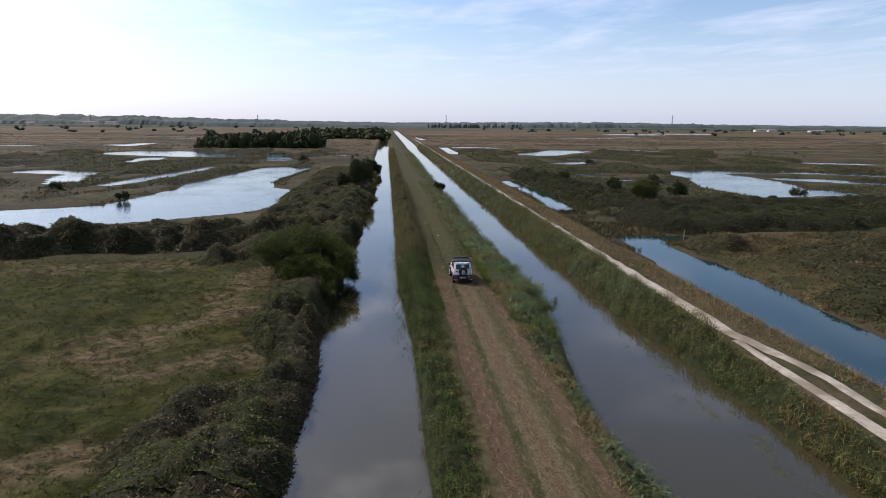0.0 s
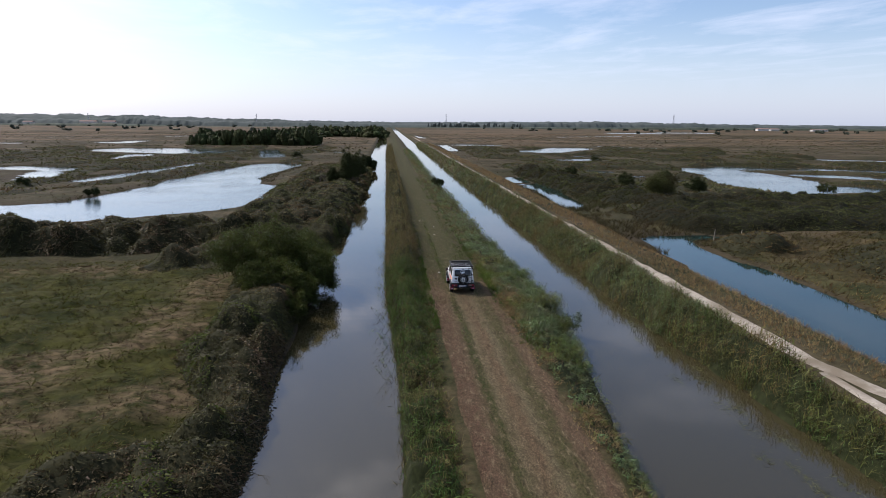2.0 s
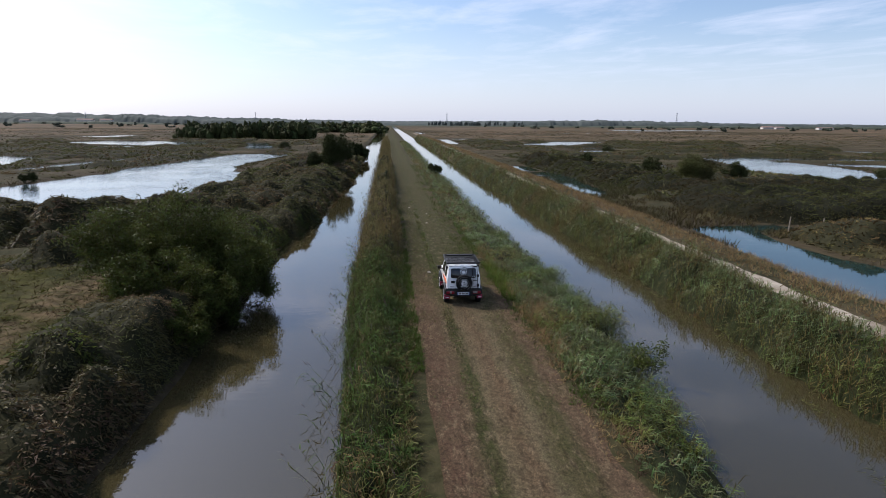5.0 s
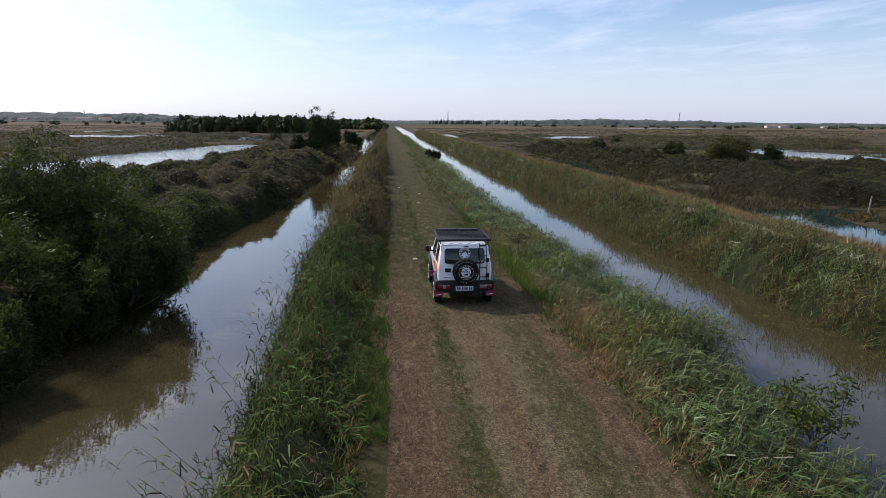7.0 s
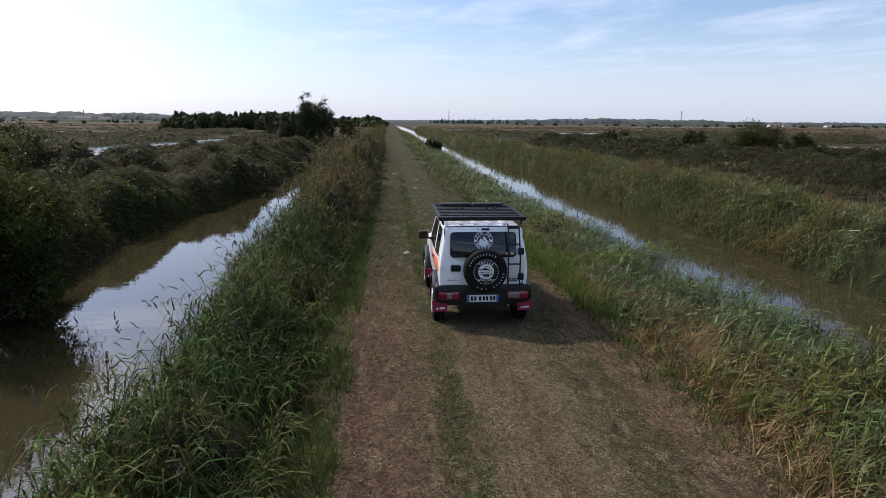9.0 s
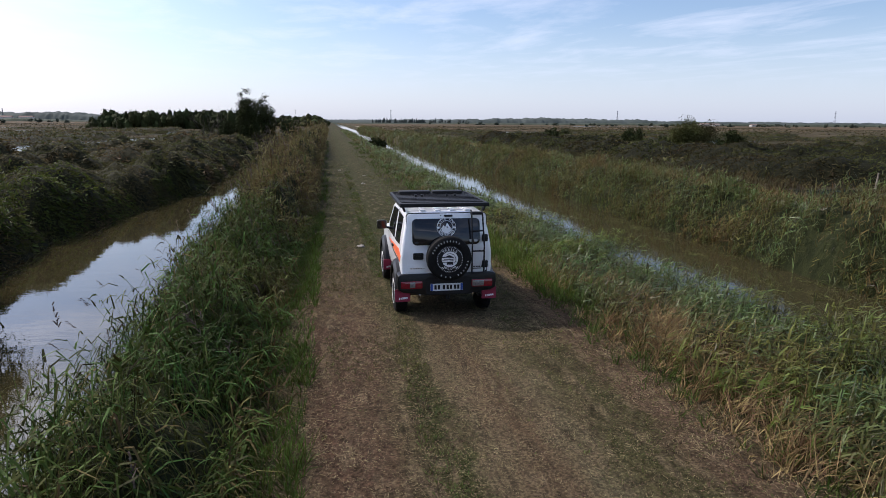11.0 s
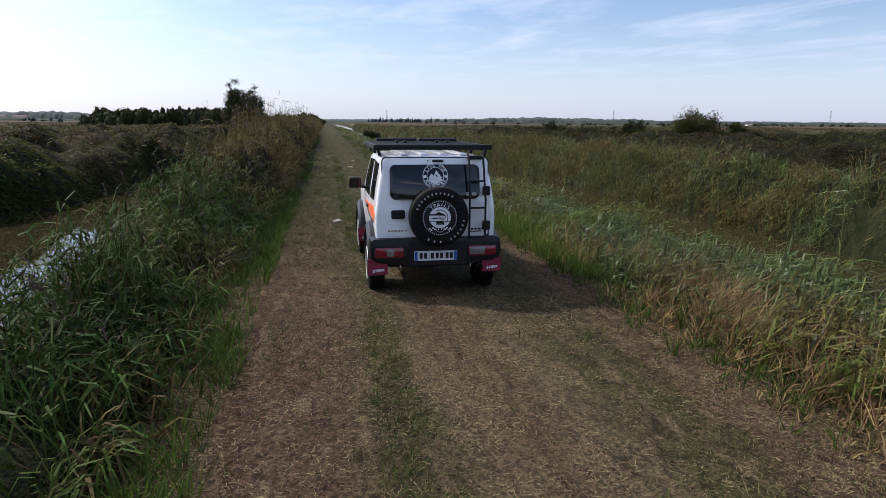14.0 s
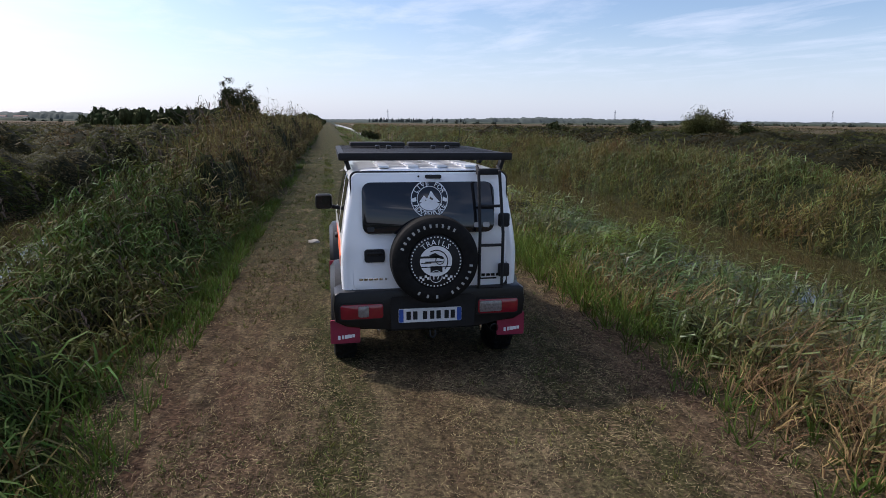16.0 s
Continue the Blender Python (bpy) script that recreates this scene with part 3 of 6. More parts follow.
straw.data.foreach_set("value", straw_bed(v[:, 0], v[:, 1]).astype(np.float32))
damp = ground.data.attributes.new("damp", "FLOAT", "POINT")
damp.data.foreach_set("value", ease(7.0, 0.8, pond_edge(v[:, 0], v[:, 1]) + 5 * (rough_noise(v[:, 0], v[:, 1], 7, 44) - 0.5)).astype(np.float32))
tagged(ground, "flat brown-olive salt marsh with low banks and grassy meadow", "ground", kind="structure")

for name, x0, x1, y1, mat, label in (("water", -13.6, 14.2, 1500, water_mat, "still murky brown canal water mirroring the sky"),
                                     ("water", -1400, -13.6, 1500, pond_mat, "wind-rippled marsh pond water mirroring the bright sky"),
                                     ("water", 14.2, 33.0, 1500, ditch_mat, "still dark teal water of the marsh ditch"),
                                     ("water", 33.0, 1400, 1500, pond_mat, "wind-rippled blue marsh pond water")):
    v, q = lattice(np.linspace(x0, x1, 5), np.linspace(-300, y1, 8), lambda x, y: x * 0 + WATER)
    tagged(sheet(name, v, q, mat), label, "water", kind="structure")


def ribbon(name, left, right, y0, y1, step, across, mat, lift):
    ys_ = np.arange(y0, y1 + step, step)
    t = np.linspace(0, 1, across)
    L, R = left(ys_), right(ys_)
    gx = L[:, None] * (1 - t) + R[:, None] * t
    gy = np.repeat(ys_[:, None], across, 1)
    gz = land(gx, gy) + lift * np.sin(np.pi * np.clip(t * 1.0, 0.04, 0.96))[None] ** 0.3 - 0.03 * ((t == 0) | (t == 1))[None]
    v_ = np.stack([gx.ravel(), gy.ravel(), gz.ravel()], 1)
    i = (np.arange(len(ys_) - 1)[:, None] * across + np.arange(across - 1)[None]).ravel()
    return sheet(name, v_, np.stack([i, i + 1, i + across + 1, i + across], 1), mat)


tagged(ribbon("track", lambda y: -2.2 + 0.3 * (value_noise(y, y * 0, 2.5, 1) - 0.5), lambda y: 2.35 - 1.1 * ease(2, 25, y) + 0.5 * (value_noise(y, y * 0, 2.0, 6) - 0.5),
              -80, 420, 0.5, 24, track_mat, 0.03), "mown dry-grass farm track with faint green wheel ruts", "track", kind="structure")
tagged(ribbon("path", lambda y: 14.4 + 0.22 * ease(0, 30, y) + 1.4 * ease(-13, -20, y) + 0.25 * (value_noise(y, y * 0, 5, 1) - 0.5) + 0.3 * (value_noise(y, y * 0, 1.3, 3) - 0.5), lambda y: 15.65 - 0.22 * ease(0, 30, y) + 1.1 * ease(-13, -20, y) + 0.25 * (value_noise(y, y * 0, 4, 6) - 0.5) + 0.3 * (value_noise(y, y * 0, 1.5, 7) - 0.5),
              -80, 420, 0.5, 6, path_mat, 0.03), "pale gravel footpath along the canal bank", "path", kind="structure")
tagged(ribbon("path", lambda y: 14.15 + 0.3 * ease(-19, -15, y) + 0.2 * (value_noise(y, y * 0, 4, 8) - 0.5), lambda y: 15.05 + 0.2 * (value_noise(y, y * 0, 4, 9) - 0.5),
              -80, -15.5, 0.7, 6, path_mat, 0.024), "pale gravel branch of the footpath along the canal bank", "path", kind="structure")

# ---------------------------------------------------------------- blades, stems and leaves


def strip(base, way, across, length, width, droop, segs, taper=1.0):
    """Curved blades: they leave base along way, bend down by droop, and narrow to the tip."""
    t = np.linspace(0, 1, segs + 1)
    k = len(base)
    line = base[:, None] + way[:, None] * (length[:, None] * t)[..., None]
    line[..., 2] -= (droop * length)[:, None] * t ** 2
    w = width[:, None] * (1 - taper * t ** 1.5 * 0.96) * 0.5
    a, b_ = line - across[:, None] * w[..., None], line + across[:, None] * w[..., None]
    v_ = np.stack([a, b_], 2).reshape(-1, 3)
    i = (np.arange(k)[:, None] * (2 * (segs + 1)) + 2 * np.arange(segs)[None]).ravel()
    return v_, np.stack([i, i + 1, i + 3, i + 2], 1)


def joined(pieces):
    vs, qs, at = [], [], 0
    for v_, q_ in pieces:
        vs.append(v_); qs.append(q_ + at); at += len(v_)
    return np.concatenate(vs), np.concatenate(qs)


def unit(v_):
    return v_ / np.maximum(np.linalg.norm(v_, axis=-1, keepdims=True), 1e-9)


def flat_side(way, twist):
    """A direction across a blade, turned about it by twist."""
    s = unit(np.cross(way, np.array([0.0, 0.0, 1.0]) + 1e-6))
    return unit(s * np.cos(twist)[:, None] + np.cross(way, s) * np.sin(twist)[:, None])


def reeds(x, y, height, lean, leaves, leaf_len, leaf_wide, wind, sag=0.6, segs=3, rise=(0.35, 1.3)):
    """Stems with leaves along them. lean: the mean tilt of the stems (2-vector); wind: the heading that leaves favour."""
    k = len(x)
    foot = np.stack([x, y, np.maximum(land(x, y), WATER - 0.1) - 0.03], 1)
    tilt = np.array(lean)[None] + rng.normal(0, 0.13, (k, 2))
    way = unit(np.concatenate([tilt, np.ones((k, 1))], 1))
    made = [strip(foot, way, flat_side(way, rng.uniform(0, 6.28, k)), height, np.full(k, 0.012) * (leaf_wide / 0.025), np.full(k, 0.05), 2, 0.7)]
    for f in np.linspace(0.22, 0.97, leaves):
        fr = np.clip(f + rng.normal(0, 0.05, k), 0.1, 1)
        root = foot + way * (height * fr)[:, None]
        root[:, 2] -= 0.05 * height * fr ** 2
        a = rng.uniform(0, 6.28, k)
        flow = np.stack([np.cos(a), np.sin(a)], 1) * 0.75 + np.array(wind)[None]
        up = rng.uniform(rise[0], rise[1], k)
        lw = unit(np.concatenate([flow, up[:, None]], 1))
        made.append(strip(root, lw, flat_side(lw, rng.normal(0, 0.5, k)), leaf_len * rng.uniform(0.6, 1.25, k), leaf_wide * rng.uniform(0.7, 1.2, k),
                          sag * rng.uniform(0.5, 1.4, k), segs))
    return joined(made)


def plumes(x, y, z, way, size):
    """Feathery flower heads."""
    k = len(x)
    top = np.stack([x, y, z], 1)
    made = []
    for j in range(12):
        a = rng.uniform(0, 6.28, k)
        side = unit(way + np.stack([np.cos(a), np.sin(a), rng.uniform(-0.4, 0.3, k)], 1) * 0.4)
        made.append(strip(top + way * (size * 0.07 * j)[:, None], side, flat_side(side, rng.uniform(0, 3, k)), size * rng.uniform(0.3, 0.6, k), size * 0.05, np.full(k, 0.6), 2))
    return joined(made)


def tufts(x, y, length, width, spread_, per, segs=2, lift=0.0, droop=0.5, wind=(0, 0)):
    """Tufts of grass blades fanning out from one foot."""
    made = []
    k = len(x)
    foot = np.stack([x, y, land(x, y) + lift], 1)
    for _ in range(per):
        a = rng.uniform(0, 6.28, k)
        s = rng.uniform(0.1, 1, k) * spread_
        way = unit(np.stack([np.cos(a) * s + wind[0], np.sin(a) * s + wind[1], np.ones(k)], 1))
        off = foot + np.stack([np.cos(a), np.sin(a), a * 0], 1) * (width * 1.5)[:, None] * rng.uniform(0, 2, k)[:, None]
        made.append(strip(off, way, flat_side(way, rng.uniform(0, 6.28, k)), length * rng.uniform(0.5, 1.2, k), width, droop * rng.uniform(0.3, 1.3, k), segs))
    return joined(made)


def scatter(x0, x1, y0, y1, per_metre):
    k = int((x1 - x0) * (y1 - y0) * per_metre)
    return rng.uniform(x0, x1, k), rng.uniform(y0, y1, k)


def stuff(name, pieces, mat, label, category):
    v_, q_ = joined(pieces)
    return tagged(sheet(name, v_, q_, mat, smooth=False), label, category, kind="stuff")


def left_swell(x, y):
    """Height of the reeds between the first canal and the track."""
    tall = np.interp(y, [-50, -12, -6, 2, 8, 22, 60, 230], [1.25, 1.25, 1.6, 1.6, 2.15, 2.85, 3.15, 3.0])
    inner = -2.75 + 0.35 * ease(4, 14, y)
    return tall * (0.36 + 0.25 * value_noise(x, y, 1.7, 3) + 0.78 * heaps(x, y, 1.5, 41)) * (0.25 + 0.75 * ease(inner, inner - 0.9, x)) * (0.75 + 0.25 * ease(-5.0, -3.9, x)) * ease(inner + 0.3, inner, x) * ease(-5.1, -4.9, x - left_cut(y))


def right_swell(x, y):
    """Height of the reeds between the track and the second canal."""
    edge = 2.35 - 0.8 * ease(4, 30, y)
    rise = 0.30 + 0.42 * ease(edge + 0.1, edge + 1.2, x) + 0.36 * ease(3.9, 5.4, x)
    along = np.interp(y, [-30, -25, -20, -13, -8, -5, -2, 2, 8, 13, 40], [0.9, 0.7, 0.45, 0.6, 0.95, 1.15, 1.22, 1.18, 0.92, 0.72, 0.70])
    return rise * (0.34 + 0.22 * value_noise(x, y, 1.6, 7) + 0.88 * heaps(x, y, 1.7, 43)) * along * ease(5.7, 5.45, x + right_cut(y))


def far_swell(x, y):
    """Height of the reeds on the far side of the second canal."""
    return np.interp(x, [10.6, 11.4, 12.8, 14.0], [1.2, 1.75, 1.5, 0.8]) * (0.26 + 0.35 * value_noise(x, y, 2.4, 9) + 0.80 * heaps(x, y, 2.3, 47)) * np.interp(y, [-30, -24, -20, -14], [0.7, 0.5, 0.6, 1.0]) * ease(10.6, 10.8, x - far_cut(y)) * ease(14.0, 13.6, x + 0.5 * ease(-12, -18, y))


def shade_core(name, label, x0, x1, y0, y1, gap, share, swell):
    """The dense inside of a reed bed as one sheet below its leaves, its shade put into the colour."""
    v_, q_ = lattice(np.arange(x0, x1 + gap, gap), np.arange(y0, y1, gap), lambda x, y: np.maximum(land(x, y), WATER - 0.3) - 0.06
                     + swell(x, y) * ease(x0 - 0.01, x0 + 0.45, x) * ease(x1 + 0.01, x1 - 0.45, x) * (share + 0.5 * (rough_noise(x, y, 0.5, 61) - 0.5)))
    return tagged(sheet(name, v_, q_, reed_shade_core), label, "reeds", kind="stuff")


shade_core("reed_bed_shade", "dark inner sheet standing in for shade inside the green reed bed", -5.05, -2.6, -50, 90, 0.16, 0.58, left_swell)
shade_core("bank_reed_shade", "dark inner sheet standing in for shade under the combed reeds", 2.6, 5.5, -50, 22, 0.16, 0.50, right_swell)
shade_core("far_bank_reed_shade", "dark inner sheet standing in for shade inside the far reeds", 10.75, 14.0, -50, 110, 0.3, 0.40, far_swell)

# ---- reed bed between the first canal and the track
left_green, left_gold, left_brown, left_heads = [], [], [], []
for y0, y1, dense, many, wide, segs in ((-34, -14, 40, 7, 0.027, 2), (-14, -7, 48, 9, 0.030, 2), (-7, 6, 74, 11, 0.025, 3), (6, 24, 38, 8, 0.032, 2), (24, 70, 15, 6, 0.045, 2), (70, 230, 4, 5, 0.09, 2)):
    x, y = scatter(-5.05, -2.35, y0, y1, dense)
    swell = left_swell(x, y)
    stand = (swell > 0.15) & (rng.random(len(x)) < 0.12 + ease(0.28, 0.52, rough_noise(x, y, 0.9, 65)))
    x, y, swell = x[stand], y[stand], swell[stand]
    brown = rng.random(len(x)) < 0.55 * ease(5, 20, y) + 0.05
    turned = ~brown & (value_noise(x, y, 3.0, 77) + rng.normal(0, 0.15, len(x)) < 0.9 * ease(4, 14, y) + 0.3 * ease(-9, -15, y))
    for pick, out in ((~brown & ~turned, left_green), (turned, left_gold), (brown, left_brown)):
        out.append(reeds(x[pick], y[pick], swell[pick] * rng.uniform(0.8, 1.12, pick.sum()), (-0.04, 0), many, 0.60, wide * 0.9, (0.3, -0.3), 1.15, segs, (0.5, 1.6)))
    pick = rng.random(len(x)) < np.where(y < 8, 0.02, 0.05)
    h = swell[pick] * 1.08
    way = unit(np.stack([np.full(pick.sum(), -0.22) + rng.normal(0, 0.15, pick.sum()), rng.normal(0, 0.2, pick.sum()), np.ones(pick.sum())], 1))
    left_heads.append(plumes(x[pick] - 0.1 * h, y[pick], land(x[pick], y[pick]) + h, way, np.full(pick.sum(), 0.30)))
# stems that lean out over the water
x, y = scatter(-5.1, -4.5, -12, 16, 3.5)
h = rng.uniform(1.0, 1.7, len(x))
left_green.append(reeds(x, y, h, (-0.6, -0.1), 6, 0.45, 0.028, (-0.4, -0.2), 0.8))
way = unit(np.stack([np.full(len(x), -0.7), np.full(len(x), -0.1), np.full(len(x), 0.75)], 1))
k = rng.random(len(x)) < 0.5
stem = unit(np.array([[-0.6, -0.1, 1.0]]))
left_heads.append(plumes((x + stem[0, 0] * h)[k], (y + stem[0, 1] * h)[k], (np.maximum(land(x, y), WATER) + stem[0, 2] * h - 0.08 * h)[k], way[k], np.full(k.sum(), 0.2)))
for y0, y1, dense in ((-50, -12, 8), (-12, 24, 18), (24, 80, 5)):
    x, y = scatter(-5.1, -2.5, y0, y1, dense)
    left_brown.append(tufts(x, y, 0.75 * rng.uniform(0.5, 1.2, len(x)), np.full(len(x), 0.022), 0.9, 5, 2, 0, 0.7))
stuff("reed_bed", left_green, reed_shaded, "tall green reeds between canal and track", "reeds")
stuff("turning_reeds", left_gold, reed_gold, "tall olive-gold reeds turning brown between canal and track", "reeds")
stuff("withered_reeds", left_brown, reed_brown, "withered brown reeds with bent leaves on the bank", "reeds")
stuff("reed_plumes", left_heads, plume_mat, "brown feathery reed flower heads above the bank", "reeds")

# ---- wind-combed reeds and grass between the track and the second canal
right_blue, right_green, right_dry = [], [], []
for y0, y1, dense, many, wide, segs in ((-34, -14, 36, 7, 0.028, 2), (-14, -7, 44, 9, 0.028, 2), (-7, 8, 72, 12, 0.024, 3), (8, 22, 40, 8, 0.032, 2), (22, 70, 12, 6, 0.048, 2), (70, 230, 4, 5, 0.09, 2)):
    x, y = scatter(2.5, 5.5, y0, y1, dense)
    edge = 2.35 - 0.8 * ease(4, 30, y)
    x = edge + (x - 2.5) / 3.0 * (5.5 - edge)
    swell = right_swell(x, y)
    stand = (x < 5.5 - right_cut(y)) & (rng.random(len(x)) > 0.55 * ease(-8, -14, y) * ease(-27, -23, y)) & (rng.random(len(x)) < 0.12 + ease(0.30, 0.54, rough_noise(x, y, 0.9, 67)))
    x, y, swell = x[stand], y[stand], swell[stand]
    blue = value_noise(x, y, 2.5, 11) + rng.normal(0, 0.15, len(x)) > 0.36
    for pick, out in ((blue, right_blue), (~blue, right_green)):
        out.append(reeds(x[pick], y[pick], swell[pick] * rng.uniform(0.75, 1.15, pick.sum()), (0.34, -0.05), many, 0.60, wide * 0.8, (0.75, -0.3), 1.25, segs, (0.5, 1.5)))
    x, y = scatter(1.9, 3.4, y0, y1, dense * 0.7)
    keep = value_noise(x, y, 1.5, 13) > 0.42
    right_dry.append(tufts(x[keep], y[keep], rng.uniform(0.25, 0.85, keep.sum()) * ease(1.7, 2.7, x[keep]) + 0.08, np.full(keep.sum(), wide * 0.5), 1.1, 7, 2, 0, 0.8, (0.3, 0)))
understory = []
for x0, x1, y0, y1, dense in ((2.6, 5.5, -50, -12, 7), (2.6, 5.5, -12, 22, 18), (1.8, 5.5, 22, 80, 4), (10.2, 14.0, -50, 60, 4)):
    x, y = scatter(x0, x1, y0, y1, dense)
    dry = (x > 9) | (x < 5.4 - right_cut(y))
    x, y = x[dry], y[dry]
    understory.append(tufts(x, y, 0.55 * rng.uniform(0.5, 1.2, len(x)), np.full(len(x), 0.024), 0.9, 5, 2, 0, 0.7, (0.2, 0)))
# straw-yellow culms bent over at the edge
x, y = scatter(2.3, 3.7, -9, 3, 100)
keep = value_noise(x, y, 1.4, 63) > 0.45
right_dry.append(tufts(x[keep], y[keep], rng.uniform(0.4, 0.95, keep.sum()), np.full(keep.sum(), 0.007), 1.2, 5, 2, 0.1, 0.55, (0.5, -0.1)))
x, y = scatter(2.5, 3.6, -3.0, 0.0, 120)
right_dry.append(tufts(x, y, rng.uniform(0.45, 1.0, len(x)), np.full(len(x), 0.008), 1.3, 5, 2, 0.12, 0.5, (0.5, -0.2)))
thin_growth = []
for x0, x1, y0, y1, dense, size in ((2.3, 4.6, -30, -7, 46, 0.36), (11.4, 13.9, -24.5, -17.5, 34, 0.75), (11.2, 13.8, -17.5, -6, 5, 0.6)):
    x, y = scatter(x0, x1, y0, y1, dense)
    dry = np.where(x > 9, x > 11.0 + far_cut(y), x < 5.2 - right_cut(y)) & (value_noise(x, y, 1.5, 71) > 0.40)
    x, y = x[dry], y[dry]
    thin_growth.append(tufts(x, y, size * (0.35 + 0.9 * heaps(x, y, 1.6, 73)), np.full(len(x), 0.017), 1.0, 7, 1, 0, 0.8, (0.1, 0)))
stuff("dead_undergrowth", understory, reed_brown, "dead brown stalks under the reeds", "reeds")
stuff("combed_reeds", right_blue, reed_blue, "blue-green reeds combed over by the wind on the bank", "reeds")
stuff("bank_grass", thin_growth, grass_withered, "withered olive-brown grass along the canal edge", "grass")
stuff("bank_reeds", right_green, reed_lush, "fresh yellow-green reeds and sedge on the bank", "reeds")
stuff("dry_grass", right_dry, grass_dry, "straw-coloured dry grass at the edge of the track", "grass")

# ---- reeds on the far side of the second canal, with the tan verge behind the path
far_green, far_gold, far_blue, far_dry = [], [], [], []
for y0, y1, dense, many, wide, segs in ((-32, -6, 36, 7, 0.026, 2), (-6, 45, 50, 7, 0.024, 2), (45, 110, 12, 6, 0.05, 2), (110, 300, 2, 5, 0.14, 2)):
    x, y = scatter(10.65, 14.0, y0, y1, dense)
    swell = far_swell(x, y)
    stand = (swell > 0.12) & (rng.random(len(x)) < 0.34 + 0.66 * ease(0.30, 0.52, rough_noise(x, y, 1.3, 69)))
    x, y, swell = x[stand], y[stand], swell[stand]
    blue = value_noise(x, y, 3.5, 15) + rng.normal(0, 0.12, len(x)) > 0.55
    aged = rng.random(len(x)) < 0.35 + 0.45 * ease(0.4, 0.7, value_noise(x, y, 4.0, 93))
    for pick, out in ((~blue & ~aged, far_green), (aged, far_gold), (blue & ~aged, far_blue)):
        out.append(reeds(x[pick], y[pick], swell[pick] * rng.uniform(0.75, 1.1, pick.sum()), (0.08, 0), many, 0.62, wide, (0.4, -0.15), 0.75, segs, (0.5, 1.7)))
    x, y = scatter(15.8, 19.6, y0, y1, min(dense, 20) * 0.6)
    off = x > 15.8 + 1.1 * ease(-13, -20, y)
    x, y = x[off], y[off]
    far_dry.append(tufts(x, y, 0.55 * (0.6 + 0.8 * value_noise(x, y, 2, 4)), np.full(len(x), wide * 0.8), 0.7, 6, 1))
stuff("far_bank_reeds", far_green, reed_green, "tall green reeds along the far canal bank", "reeds")
stuff("far_bank_gold", far_gold, reed_gold, "olive-gold reeds along the far canal bank", "reeds")
stuff("far_bank_sedge", far_blue, reed_blue, "grey-green reeds along the far canal bank", "reeds")
stuff("verge_grass", far_dry, grass_dry, "tan dry grass on the verge beside the gravel path", "grass")

# ---- water weed drifting along the far bank
cx = np.concatenate([rng.uniform(9.3, 10.8, 34), rng.uniform(8.6, 10.6, 8)])
cy = np.concatenate([rng.uniform(-27, 16, 34), rng.uniform(-30, -12, 8)])
i = np.repeat(np.arange(len(cx)), 70)
a = rng.uniform(0, 6.28, len(i))
x, y = cx[i] + rng.normal(0, 0.14, len(i)), cy[i] + rng.normal(0, 0.38, len(i))
way = unit(np.stack([np.cos(a), np.sin(a), rng.uniform(0.0, 0.16, len(i))], 1))
stuff("water_weed", [strip(np.stack([x, y, np.full(len(i), WATER + 0.006)], 1), way, flat_side(way, rng.normal(0, 0.4, len(i))), rng.uniform(0.08, 0.32, len(i)),
                           np.full(len(i), 0.014), np.full(len(i), 0.12), 1)], track_green, "mats of olive water weed afloat on the canal", "water weed")

# ---- short bright grass at both edges of the track, and clippings on it
pieces = []
for a, b_, y0, y1, dense in ((-3.1, -2.05, -8, 12, 170), (-2.8, -1.95, 12, 25, 60), (1.8, 2.9, -10, 22, 60), (-2.7, -2.0, 25, 90, 12), (0.9, 2.4, 22, 90, 12)):
    x, y = scatter(a, b_, y0, y1, dense)
    keep = value_noise(x, y, 1.2, 21) + rng.normal(0, 0.12, len(x)) > np.where(x < 0, 0.34, 0.45)
    pieces.append(tufts(x[keep], y[keep], 0.32 * rng.uniform(0.35, 1.4, keep.sum()), np.full(keep.sum(), 0.012), 0.7, 6))
x, y = scatter(1.95, 3.0, 0.6, 7.5, 90)
stuff("lush_grass", [tufts(x, y, 0.6 * rng.uniform(0.5, 1.2, len(x)), np.full(len(x), 0.012), 0.55, 6)], lush_grass, "lush yellow-green grass on the bank beside the car", "grass")
stuff("edge_grass", pieces, grass_bright, "bright green grass at the edge of the track", "grass")
x, y = scatter(-2.6, 2.6, -6.0, 4, 3000)
thin = rng.random(len(x)) < 0.18 + 0.82 * ease(3, -1, y)
x, y = x[thin], y[thin]
keep = rng.random(len(x)) < 0.35 + 0.65 * ease(0.3, 0.6, rough_noise(x, y * 0.5, 0.9, 17))
x, y = x[keep], y[keep]
a = rng.uniform(0, 6.28, len(x))
way = unit(np.stack([np.cos(a), np.sin(a), rng.uniform(0.0, 0.4, len(x))], 1))
stuff("mown_straw", [strip(np.stack([x, y, land(x, y) + 0.035], 1), way, flat_side(way, rng.normal(0, 0.6, len(x))), rng.uniform(0.02, 0.065, len(x)),
                           np.full(len(x), 0.0032), np.full(len(x), 0.3), 1)], straw_litter, "pale mown straw lying on the track", "straw")
x, y = scatter(-2.8, 2.6, -10, 8, 110)
keep = value_noise(x, y, 0.7, 27) > 0.35
stuff("stubble", [tufts(x[keep], y[keep], rng.uniform(0.03, 0.09, keep.sum()), np.full(keep.sum(), 0.006), 1.3, 5, 1, 0.02)], straw_litter,
      "short dry stubble of the mown track", "grass")
x, y = scatter(-1.9, 2.5, -10, 14, 120)
keep = (value_noise(x, y * 0.6, 1.1, 29) + 0.12 * ease(0.2, 1.2, x) > 0.66)
